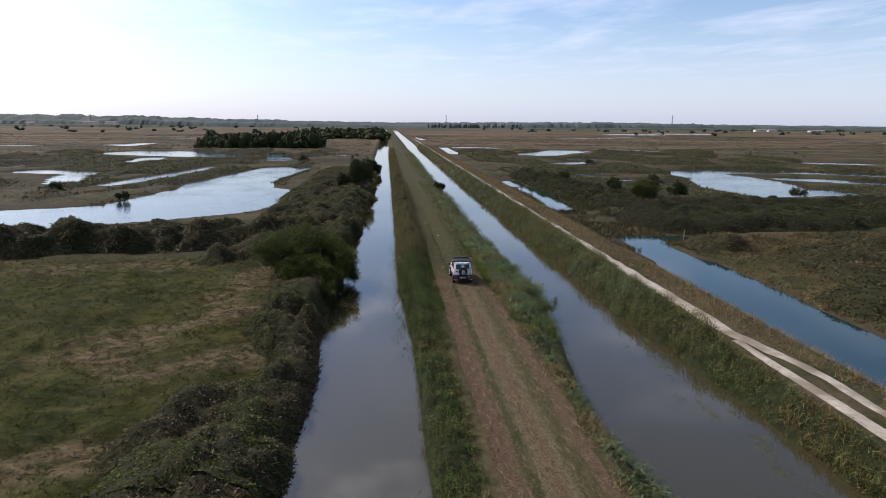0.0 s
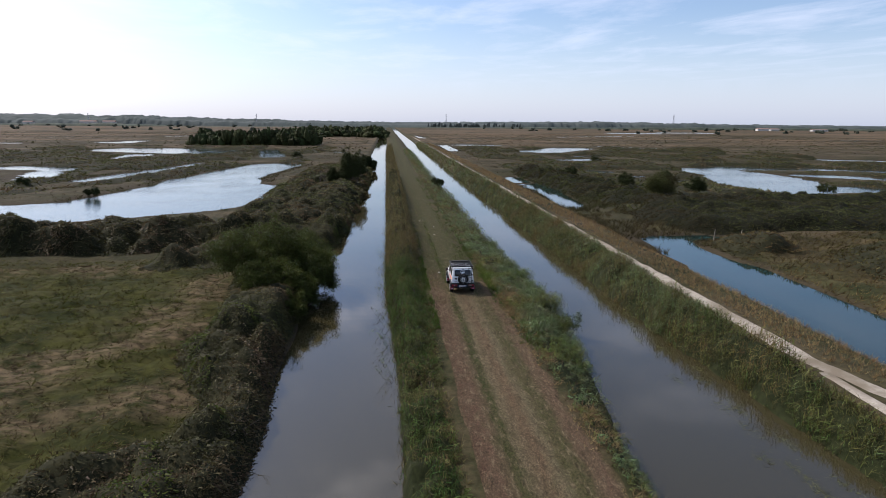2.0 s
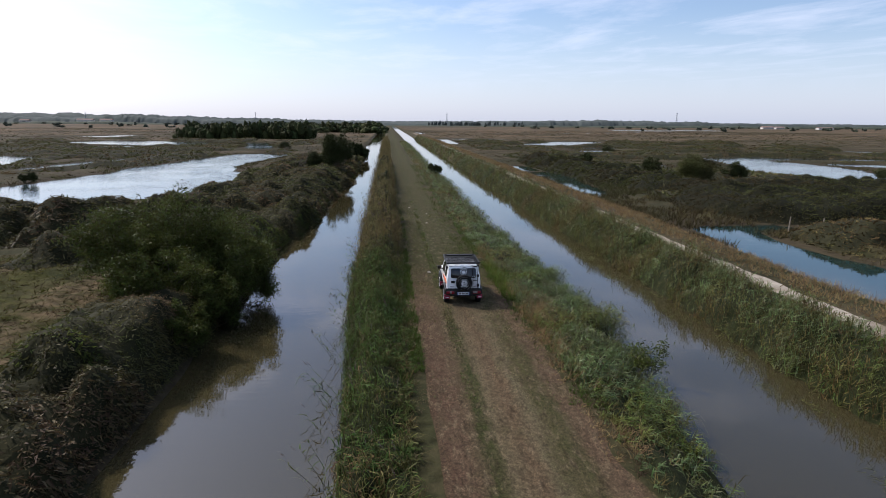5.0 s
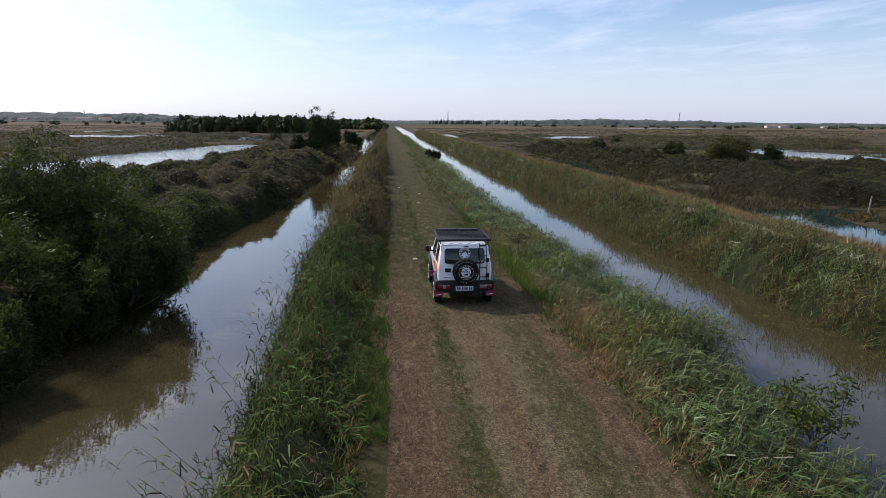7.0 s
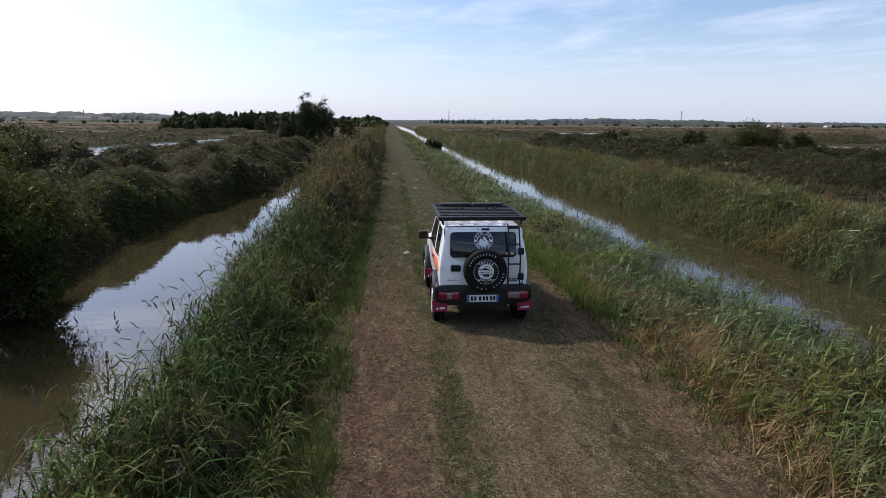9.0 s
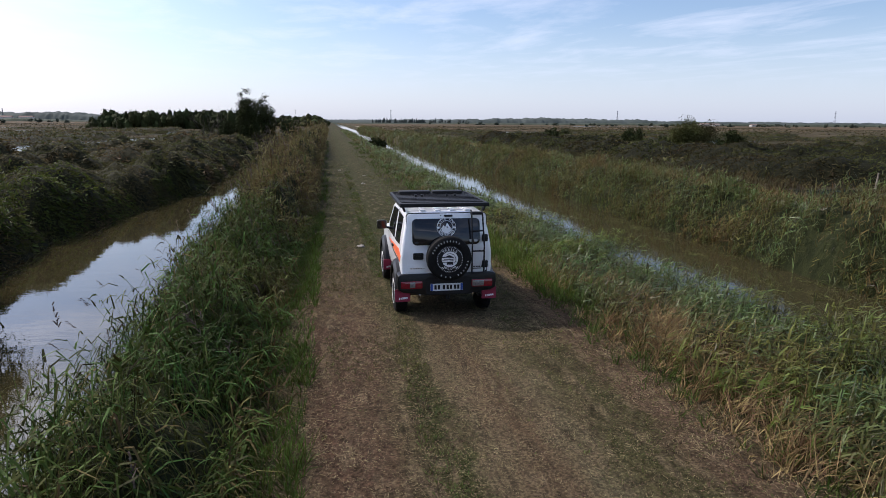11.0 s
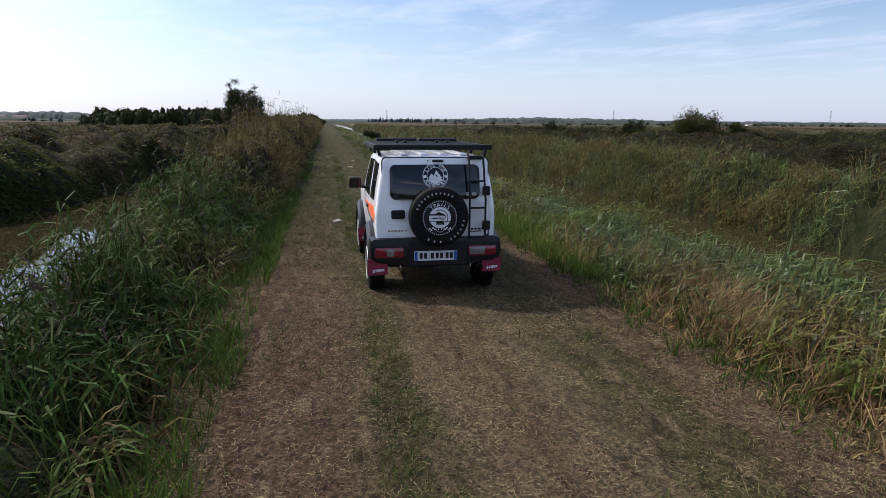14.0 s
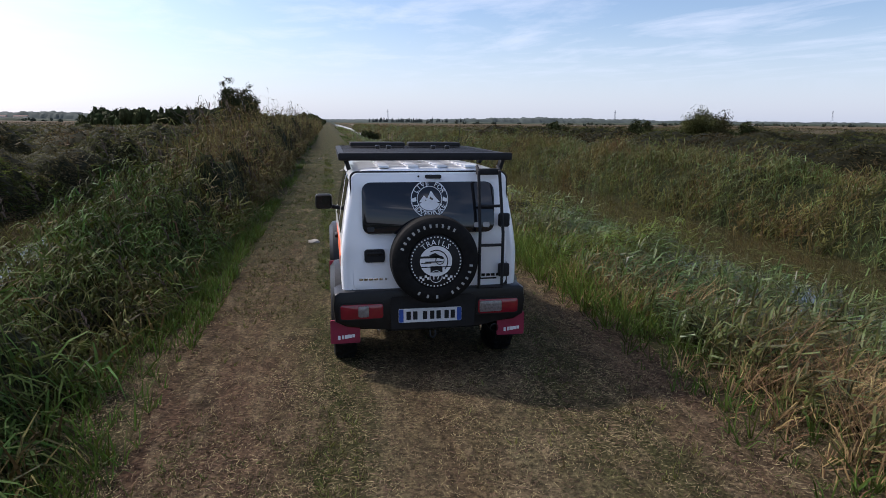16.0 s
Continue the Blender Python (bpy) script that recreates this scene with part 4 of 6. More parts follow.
stuff("track_grass", [tufts(x[keep], y[keep], rng.uniform(0.04, 0.11, keep.sum()), np.full(keep.sum(), 0.007), 1.1, 5, 1, 0.02)], track_green,
      "sparse green grass growing through the mown track", "grass")
pieces = []
for centre, half, dense in ((-0.8, 0.17, 260), (1.25, 0.40, 34), (-1.6, 0.35, 14), (0.45, 0.4, 12)):
    x, y = scatter(centre - half, centre + half, -10, 30, dense)
    keep = value_noise(x * 2, y, 1.1, 23) > 0.42
    pieces.append(tufts(x[keep], y[keep], 0.10 * rng.uniform(0.5, 1.4, keep.sum()), np.full(keep.sum(), 0.008), 0.9, 5, 1, 0.02))
for x0, x1, y0, y1, dense in ((0.35, 2.6, 3, 16, 60), (0.2, 2.4, 16, 60, 16), (-2.1, -0.7, 5, 40, 16)):
    x, y = scatter(x0, x1, y0, y1, dense)
    keep = value_noise(x * 1.5, y * 0.5, 1.3, 83) > 0.36
    pieces.append(tufts(x[keep], y[keep], 0.17 * rng.uniform(0.4, 1.5, keep.sum()) * (0.6 + 0.7 * ease(0.4, 2.2, x[keep])), np.full(keep.sum(), 0.011), 0.8, 5, 1, 0.02))
stuff("rut_grass", pieces, reed_green, "low green grass regrowing along the wheel ruts", "grass")

# ---------------------------------------------------------------- helpers for built things


def part(name, bm, mat, parent=None, label="", smooth=True, angle=35):
    """One bmesh as one mesh object under a thing or a part."""
    bmesh.ops.recalc_face_normals(bm, faces=bm.faces)
    me = bpy.data.meshes.new(name)
    bm.to_mesh(me)
    bm.free()
    me.materials.append(mat)
    if smooth:
        me.polygons.foreach_set("use_smooth", np.full(len(me.polygons), True))
        me.set_sharp_from_angle(angle=radians(angle))
    ob = new(name, me)
    ob.parent = parent
    if label:
        tagged(ob, label)
    return ob


def box(cx, cy, cz, sx, sy, sz, bevel=0.01, segs=2, bm=None, turn=None):
    bm = bm or bmesh.new()
    m = Matrix.Translation((cx, cy, cz)) @ (turn or Matrix()) @ Matrix.Diagonal((sx, sy, sz, 1))
    vs = bmesh.ops.create_cube(bm, size=1, matrix=m)["verts"]
    if bevel:
        bmesh.ops.bevel(bm, geom=list({e for v_ in vs for e in v_.link_edges}), offset=bevel, segments=segs, affect="EDGES", profile=0.5)
    return bm


def tube(points, r, bm=None, sides=10, taper=None):
    """A round bar along a line of points; taper: radius at each point."""
    bm = bm or bmesh.new()
    pts = [Vector(p) for p in points]
    rings = []
    for i, p in enumerate(pts):
        d = ((pts[min(i + 1, len(pts) - 1)] - pts[max(i - 1, 0)])).normalized()
        a = d.orthogonal().normalized() if i == 0 else (a - d * a.dot(d)).normalized()
        b_ = d.cross(a)
        rr = taper[i] if taper else r
        rings.append([bm.verts.new(p + (a * math.cos(t) + b_ * math.sin(t)) * rr) for t in (2 * math.pi * k / sides for k in range(sides))])
    for u, w in zip(rings, rings[1:]):
        for k in range(sides):
            bm.faces.new((u[k], u[(k + 1) % sides], w[(k + 1) % sides], w[k]))
    bm.faces.new(rings[0][::-1])
    bm.faces.new(rings[-1])
    return bm


def outline(x0, x1, z0, z1, r, k=5):
    """A rounded rectangle as a list of (x, z)."""
    out = []
    for cx, cz, a in ((x1 - r, z1 - r, 0), (x0 + r, z1 - r, 90), (x0 + r, z0 + r, 180), (x1 - r, z0 + r, 270)):
        out += [(cx + r * math.cos(radians(a + 90 * j / k)), cz + r * math.sin(radians(a + 90 * j / k))) for j in range(k + 1)]
    return out


def slab(ring, front, thick, bm=None, bevel=0.0):
    """A plate in the xz plane from an outline; front(z) is the y of its face towards -y."""
    bm = bm or bmesh.new()
    if not callable(front):
        at = front
        front = lambda z: at
    a = [bm.verts.new((x, front(z), z)) for x, z in ring]
    b_ = [bm.verts.new((x, front(z) + thick, z)) for x, z in ring]
    face = bm.faces.new(a)
    bm.faces.new(b_[::-1])
    for i in range(len(ring)):
        j = (i + 1) % len(ring)
        bm.faces.new((a[i], b_[i], b_[j], a[j]))
    if bevel:
        bmesh.ops.bevel(bm, geom=list(face.edges), offset=bevel, segments=2, affect="EDGES", profile=0.5)
    return bm


def lathe(profile, centre, sides=40, bm=None, axis="y"):
    """A body of revolution about a line along y or x; profile: (along, radius)."""
    bm = bm or bmesh.new()
    c = Vector(centre)
    rings = []
    for along, r in profile:
        ring = []
        for k in range(sides):
            t = 2 * math.pi * k / sides
            p = (r * math.cos(t), along, r * math.sin(t)) if axis == "y" else (along, r * math.cos(t), r * math.sin(t))
            ring.append(bm.verts.new(c + Vector(p)))
        rings.append(ring)
    for u, w in zip(rings, rings[1:]):
        for k in range(sides):
            bm.faces.new((u[k], u[(k + 1) % sides], w[(k + 1) % sides], w[k]))
    if profile[0][1] > 1e-4:
        bm.faces.new(rings[0][::-1])
    if profile[-1][1] > 1e-4:
        bm.faces.new(rings[-1])
    bmesh.ops.remove_doubles(bm, verts=bm.verts, dist=1e-5)
    return bm


def arc_ring(cx, cz, r0, r1, y, thick, a0=0, a1=360, segs=48, bm=None):
    """A flat ring or part of one, facing -y."""
    bm = bm or bmesh.new()
    last = None
    for k in range(segs + 1):
        a = radians(a0 + (a1 - a0) * k / segs)
        c, s_ = math.cos(a), math.sin(a)
        row = [bm.verts.new((cx + r * c, y + d, cz + r * s_)) for r, d in ((r0, 0), (r1, 0), (r1, thick), (r0, thick))]
        if last:
            for j in range(4):
                bm.faces.new((last[j], last[(j + 1) % 4], row[(j + 1) % 4], row[j]))
        elif a1 - a0 < 360:
            bm.faces.new(row)
        last = row
    if a1 - a0 < 360:
        bm.faces.new(last[::-1])
    else:
        bmesh.ops.remove_doubles(bm, verts=bm.verts, dist=1e-6)
    return bm


def letter_mesh(text, size):
    """A letter or word as a mesh in the xy plane, centred, with the built-in font."""
    cu = bpy.data.curves.new("lettering", "FONT")
    cu.body, cu.size, cu.align_x, cu.align_y, cu.extrude, cu.resolution_u = text, size, "CENTER", "CENTER", 0.0015, 3
    ob = bpy.data.objects.new("lettering", cu)
    scene.collection.objects.link(ob)
    me = bpy.data.meshes.new_from_object(ob.evaluated_get(bpy.context.evaluated_depsgraph_get()))
    bpy.data.objects.remove(ob)
    return me


def letters_on_arc(text, size, cx, cz, r, middle, step, y, bm, outward=True):
    """Lettering along an arc facing -y; middle: the angle of its centre in degrees, step: degrees from letter to letter."""
    for i, ch in enumerate(text):
        if ch == " ":
            continue
        off = (i - (len(text) - 1) / 2) * step
        a = middle - off if outward else middle + off
        spin = a - 90 if outward else a + 90
        me = letter_mesh(ch, size)
        m = Matrix.Translation((cx + r * math.cos(radians(a)), y, cz + r * math.sin(radians(a)))) @ Matrix.Rotation(radians(90), 4, "X") @ Matrix.Rotation(radians(spin), 4, "Z")
        me.transform(m)
        bm.from_mesh(me)
        bpy.data.meshes.remove(me)
    return bm

# ---------------------------------------------------------------- the car
car_white = material("car_white_paint", (0.80, 0.81, 0.82), (0.85, 0.86, 0.87), 2.0, 0.28, coat=0.6, third=(0.77, 0.77, 0.76), third_scale=1.2, gloss=0.5)
car_plastic = material("car_grey_plastic", (0.0058, 0.0058, 0.0062), (0.0100, 0.0100, 0.0105), 30, 0.36, bump=0.1, bump_scale=300, gloss=0.3)
car_black = material("car_black_metal", (0.0070, 0.0070, 0.0077), (0.0126, 0.0126, 0.0140), 20, 0.6, gloss=0.3)
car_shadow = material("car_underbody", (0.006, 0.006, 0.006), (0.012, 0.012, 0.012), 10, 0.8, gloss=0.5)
tyre_rubber = material("tyre_rubber", (0.0055, 0.0055, 0.0055), (0.0121, 0.0116, 0.0110), 30, 0.75, bump=0.15, bump_scale=120, gloss=0.15)
tinted = material("tinted_glass", (0.010, 0.011, 0.013), (0.012, 0.013, 0.016), 3, 0.04, gloss=0.6)
red_lens = material("red_lens", (0.16, 0.005, 0.014), (0.22, 0.008, 0.020), 20, 0.15, coat=0.5, gloss=0.5)
clear_lens = material("clear_lens", (0.10, 0.085, 0.085), (0.24, 0.22, 0.21), 40, 0.12, coat=0.5, gloss=0.5)
flap_red = material("flap_red", (0.20, 0.010, 0.035), (0.27, 0.016, 0.05), 6, 0.5, gloss=0.5)
decal_white = material("decal_white", (0.72, 0.72, 0.72), (0.80, 0.80, 0.80), 20, 0.5, gloss=0.5)
tyre_letter = material("tyre_lettering", (0.30, 0.30, 0.29), (0.42, 0.42, 0.41), 30, 0.7, gloss=0.5)
decal_orange = material("decal_orange", (0.62, 0.10, 0.03), (0.70, 0.14, 0.04), 20, 0.45, gloss=0.5)
plate_white = material("plate_white", (0.62, 0.63, 0.64), (0.70, 0.71, 0.72), 20, 0.4, gloss=0.5)
plate_blue = material("plate_blue", (0.02, 0.07, 0.32), (0.03, 0.09, 0.38), 20, 0.4, gloss=0.5)
rim_white = material("rim_white", (0.55, 0.55, 0.55), (0.70, 0.70, 0.70), 8, 0.35, gloss=0.5)
chrome = material("steel_tip", (0.40, 0.38, 0.36), (0.55, 0.53, 0.50), 20, 0.25, metal=1.0, gloss=0.5)


def build_car():
    car = tagged(new("off_road_car"), "small boxy white off-road car with roof rack and spare wheel", "car")
    CX = 0.015

    def half_at(z):
        return float(np.interp(z, [0.40, 0.60, 0.80, 1.02, 1.10, 1.30, 1.62, 1.70], [0.66, 0.705, 0.725, 0.728, 0.72, 0.695, 0.635, 0.60]))

    def rear_at(z):
        return float(np.interp(z, [0.4, 0.72, 1.05, 1.2, 1.62, 1.72], [0.10, 0.07, 0.065, 0.08, 0.15, 0.20]))

    # body shell: sections from tail to nose; each runs up one side, over the top and down the other
    stations = [0.0, 0.012, 0.035, 0.10, 0.2, 0.26, 0.34, 0.42, 0.50, 0.60, 0.70, 0.78, 0.86, 0.94, 1.1, 1.4, 1.7, 1.9, 2.0, 2.12, 2.26, 2.34, 2.42, 2.48, 2.55, 2.65, 2.75,
                2.85, 2.95, 3.05, 3.13, 3.21, 3.28, 3.34, 3.37]
    bm = bmesh.new()
    rings = []
    for s_ in stations:
        y = s_
        pull = {0.0: 0.05, 0.012: 0.018, 3.34: 0.02, 3.37: 0.06}.get(s_, 0.0)
        top = float(np.interp(y, [0, 0.2, 1.0, 1.85, 1.98, 2.36, 2.45, 3.2, 3.37], [1.70, 1.715, 1.72, 1.70, 1.66, 1.17, 1.12, 1.07, 1.02])) - pull * 0.6
        low = 0.50
        for axle in (0.53, 2.78):
            d = abs(y - axle)
            if d < 0.42:
                low = max(low, 0.36 + math.sqrt(0.42 ** 2 - d * d))
        low = min(low, 0.80)
        side = []
        for f in np.linspace(0, 1, 13):
            z = low + (top - 0.05 - low) * f
            side.append((half_at(z) - pull, z))
        crown = [(side[-1][0] - 0.03, top - 0.018), (side[-1][0] * 0.8, top - 0.004), (side[-1][0] * 0.4, top + 0.006), (0, top + 0.01)]
        half = side + crown
        ring = half + [(-x, z) for x, z in half[-2::-1]]
        w = 1 - ease(0.0, 0.9, np.array(y))
        rings.append([bm.verts.new((CX + x, y + float(w) * rear_at(z) + (0.02 if s_ > 0.9 else 0.0), z)) for x, z in ring])
    for a, b_ in zip(rings, rings[1:]):
        for i in range(len(a) - 1):
            bm.faces.new((a[i], a[i + 1], b_[i + 1], b_[i]))
    bm.faces.new(rings[0])
    bm.faces.new(rings[-1][::-1])
    body = part("body", bm, car_white, car, angle=40)
    part("underbody", box(CX, 1.75, 0.55, 1.24, 3.1, 0.38, 0.03), car_shadow, car)

    # tailgate with its fittings
    skin = lambda z: rear_at(z) - 0.012
    gate = part("tailgate", slab(outline(-0.615, 0.655, 0.755, 1.685, 0.05), skin, 0.03, bevel=0.006), car_white, car)
    part("seam", slab(outline(-0.627, 0.667, 0.690, 1.697, 0.055), lambda z: rear_at(z) - 0.002, 0.02), car_shadow, car)
    part("rear_window", slab(outline(-0.535, 0.545, 1.205, 1.612, 0.07), lambda z: rear_at(z) - 0.019, 0.012, bevel=0.003), tinted, gate, "dark tinted rear window")
    part("wiper_cover", slab(outline(-0.50, -0.44, 1.225, 1.265, 0.019), lambda z: rear_at(z) - 0.023, 0.006), car_plastic, gate)
    part("handle", slab(outline(-0.525, -0.362, 0.978, 1.082, 0.022), lambda z: rear_at(z) - 0.016, 0.02), car_black, gate, "black recessed tailgate handle")
    part("pull", box(-0.443, rear_at(1.05) - 0.016, 1.050, 0.12, 0.02, 0.026, 0.008), car_plastic, gate)
    part("brake_light", slab(outline(-0.022, 0.112, 1.638, 1.668, 0.013), lambda z: rear_at(z) - 0.022, 0.02), car_black, gate, "dark high brake light")
    part("washer_jet", lathe([(0, 0.0), (0, 0.008), (0.02, 0.008)], (-0.075, rear_at(1.655) - 0.018, 1.655), 10), car_black, gate)
    for i, wdt in enumerate((0.03, 0.03, 0.034, 0.03, 0.026, 0.012)):
        part("badge_bar", box(-0.555 + 0.04 * i, rear_at(0.845) - 0.014, 0.838, wdt, 0.006, 0.018, 0.002, 1), chrome, gate, "small chrome badge bar")
    for i in range(4):
        part("badge_bar", box(0.455 + 0.042 * i, rear_at(0.845) - 0.014, 0.842, 0.030, 0.006, 0.022, 0.002, 1), car_plastic, gate)
    part("badge_bar", box(0.50, rear_at(0.80) - 0.014, 0.812, 0.14, 0.006, 0.012, 0.002, 1), car_plastic, gate)

    # round window sticker: ring, peak and lettering
    sx, sz, gy = 0.008, 1.478, rear_at(1.478) - 0.024
    bm = arc_ring(sx, sz, 0.146, 0.152, gy, 0.003)
    arc_ring(sx, sz, 0.098, 0.103, gy, 0.003, bm=bm)
    arc_ring(sx, sz, 0.0, 0.092, gy, 0.003, 205, 335, 20, bm)
    for ring in ([(-0.085, -0.025), (-0.045, 0.03), (-0.02, 0.0), (0.012, 0.066), (0.045, 0.02), (0.07, -0.01), (0.085, -0.025), (0.02, -0.025), (0.03, 0.0), (0.006, 0.02), (-0.01, -0.03), (-0.03, -0.005), (-0.05, -0.03)],):
        slab([(sx + x, sz + z) for x, z in ring], gy, 0.003, bm)
    for s_ in (-1, 1):
        slab([(sx + s_ * 0.150, sz + 0.0), (sx + s_ * 0.112, sz + 0.016), (sx + s_ * 0.106, sz - 0.016), (sx + s_ * 0.138, sz - 0.024)], gy, 0.003, bm)
    letters_on_arc("LIVE FOR", 0.054, sx, sz, 0.125, 90, 17, gy - 0.001, bm)
    letters_on_arc("ADVENTURE", 0.054, sx, sz, 0.125, 270, 15.5, gy - 0.001, bm, outward=False)
    for v_ in bm.verts:
        v_.co.y += rear_at(v_.co.z) - rear_at(sz)
    part("sticker", bm, decal_white, gate, "round white mountain sticker on the rear window", smooth=False)
    bm = bmesh.new()
    for i in range(2):
        slab(outline(0.375 + i * 0.075, 0.43 + i * 0.075, 1.243, 1.285, 0.012), lambda z: rear_at(z) - 0.022, 0.003, bm)
    part("sticker", bm, tyre_letter, gate, "small white corner sticker", smooth=False)

    # spare wheel on the tailgate
    cx, cz = 0.02, 1.015
    spare = part("spare_wheel", lathe([(0.0, 0.20), (0.0, 0.33), (-0.02, 0.348), (-0.06, 0.353), (-0.13, 0.353), (-0.165, 0.345), (-0.185, 0.322), (-0.195, 0.28), (-0.192, 0.235), (-0.182, 0.216), (-0.165, 0.21), (-0.165, 0.0)],
                                      (cx, 0.035, cz), 64), tyre_rubber, car, "black spare tyre on the tailgate")
    part("wheel_cover", lathe([(0.0, 0.212), (-0.012, 0.208), (-0.022, 0.19), (-0.026, 0.0)], (cx, -0.130, cz), 48), car_black, spare, "black spare wheel cover")
    bm = bmesh.new()
    for k in range(46):
        a = 2 * math.pi * k / 46
        box(cx + 0.196 * math.cos(a), -0.158, cz + 0.196 * math.sin(a), 0.010, 0.004, 0.010, 0, 1, bm, Matrix.Rotation(-a, 4, "Y"))
    part("stitching", bm, decal_white, spare, "dotted white ring", smooth=False)
    ey = -0.1605
    bm = bmesh.new()
    # plain emblem: pale disc cut by dark bars
    slab([(cx + 0.128 * math.cos(t), cz + 0.004 + 0.122 * math.sin(t)) for t in np.linspace(0, 2 * math.pi, 40, endpoint=False)], ey, 0.004, bm)
    part("emblem", bm, decal_white, spare, "white emblem", smooth=False)
    bm = bmesh.new()
    for x0, x1, z0, z1 in ((-0.13, 0.02, 0.030, 0.046), (-0.09, 0.05, -0.005, 0.004), (-0.125, 0.13, -0.045, -0.038), (-0.045, 0.05, -0.085, -0.035), (-0.12, -0.04, -0.012, -0.006)):
        slab([(cx + a, cz + c) for a, c in ((x0, z0), (x1, z0), (x1, z1), (x0, z1))], ey - 0.003, 0.003, bm)
    arc_ring(cx, cz, 0.088, 0.096, ey - 0.003, 0.003, -40, 120, 20, bm)
    arc_ring(cx + 0.03, cz + 0.012, 0.030, 0.036, ey - 0.003, 0.003, 0, 360, 20, bm)
    slab([(cx - 0.06, cz + 0.05), (cx - 0.01, cz + 0.072), (cx + 0.06, cz + 0.03), (cx + 0.052, cz + 0.02)], ey - 0.003, 0.003, bm)
    part("emblem_lines", bm, car_black, spare, smooth=False)
    part("cover_lettering", letters_on_arc("TRAILS", 0.062, cx, cz, 0.153, 90, 15.5, ey, bmesh.new()), decal_white, spare, "white lettering on the wheel cover", smooth=False)
    bm = bmesh.new()
    me = letter_mesh("17", 0.075)
    me.transform(Matrix.Translation((cx, ey - 0.006, cz - 0.118)) @ Matrix.Rotation(radians(90), 4, "X"))
    bm.from_mesh(me)
    arc_ring(cx, cz - 0.118, 0.046, 0.050, ey - 0.004, 0.004, bm=bm, segs=24)
    for s_ in (-1, 1):
        for i in range(4):
            for j in range(2):
                if (i + j) % 2:
                    box(cx + s_ * (0.062 + i * 0.020), ey, cz - 0.112 - 0.02 * j - 0.004 * i, 0.018, 0.004, 0.018, 0, 1, bm)
    part("cover_number", bm, decal_white, spare, "white number and chequered flags", smooth=False)
    bm = bmesh.new()
    for start, stop, many in ((158, 60, 11), (-8, -62, 6), (-88, -118, 3)):
        for a in np.linspace(start, stop, many):
            part("tyre_mark", box(cx + 0.285 * math.cos(radians(a)), -0.1575, cz + 0.285 * math.sin(radians(a)), 0.017, 0.008, 0.027, 0.002, 1, None, Matrix.Rotation(radians(90 - a), 4, "Y")),
                 tyre_letter, spare, smooth=False)

    # rear ladder
    ladder = part("ladder", tube([(0.405, -0.005, 0.745), (0.405, -0.015, 1.2), (0.402, 0.06, 1.70), (0.402, 0.13, 1.735)], 0.013), car_black, car, "black steel rear ladder")
    part("rail", tube([(0.60, -0.005, 0.745), (0.598, -0.015, 1.2), (0.575, 0.06, 1.70), (0.575, 0.13, 1.735)], 0.013), car_black, ladder)
    for z in (0.755, 1.105, 1.42):
        part("rung", tube([(0.405, rear_at(z) - 0.08, z), (0.598, rear_at(z) - 0.08, z)], 0.012), car_black, ladder)
    part("rung", box(0.488, 0.09, 1.695, 0.20, 0.05, 0.05, 0.01), car_black, ladder)
    for z in (1.30, 0.885):
        part("hinge", box(0.625, rear_at(z) - 0.03, z, 0.095, 0.05, 0.115, 0.018), car_black, car, "black tailgate hinge cover")

    # rear bumper, lights, plate
    bm = bmesh.new()
    prof = [(-0.785, 0.50), (-0.80, 0.62), (-0.785, 0.73), (-0.745, 0.752), (0.745, 0.752), (0.785, 0.73), (0.80, 0.62), (0.785, 0.50), (0.70, 0.455), (0.42, 0.445), (0.36, 0.40), (-0.36, 0.40), (-0.42, 0.445), (-0.70, 0.455)]
    slab([(CX + x, z) for x, z in prof], 0.015, 0.32, bm, bevel=0.022)
    bumper = part("rear_bumper", bm, car_plastic, car, "dark grey plastic rear bumper")
    part("centre_panel", slab([(CX + x, z) for x, z in outline(-0.34, 0.36, 0.42, 0.70, 0.03)], 0.006, 0.03), car_black, bumper)
    for s_, x0, x1 in ((-1, -0.725, -0.385), (1, 0.405, 0.745)):
        lamp = part("tail_light", slab(outline(x0, x1, 0.525, 0.645, 0.02), 0.0, 0.03, bevel=0.004), red_lens, bumper, "red tail light with clear reversing lens")
        inner = (x0 + 0.14, x0 + 0.225) if s_ < 0 else (x0 + 0.012, x0 + 0.20)
        part("clear_lens", slab(outline(inner[0], inner[1], 0.54, 0.63, 0.012), -0.006, 0.02, bevel=0.003), clear_lens, lamp, "clear reversing lens")
        part("housing", slab(outline(x0 - 0.014, x1 + 0.014, 0.512, 0.658, 0.024), 0.008, 0.03), car_black, lamp)
    plate = part("number_plate", slab(outline(-0.26, 0.26, 0.48, 0.595, 0.008), -0.012, 0.012), plate_white, bumper, "white number plate with blue ends")
    part("blue_band", slab(outline(-0.258, -0.222, 0.483, 0.592, 0.004), -0.015, 0.004), plate_blue, plate, "blue end band")
    part("blue_band", slab(outline(0.222, 0.258, 0.483, 0.592, 0.004), -0.015, 0.004), plate_blue, plate, "blue end band")
    for x in (-0.18, -0.125, -0.045, 0.015, 0.068, 0.135, 0.187):
        part("plate_bar", slab(outline(x - 0.018, x + 0.018, 0.503, 0.573, 0.003), -0.015, 0.004), car_black, plate, smooth=False)
    part("tow_eye", tube([(0.0, 0.0, 0.40), (0.0, -0.015, 0.36), (0.025, -0.015, 0.34), (0.045, -0.01, 0.37), (0.04, 0.0, 0.40)], 0.008), car_plastic, car)
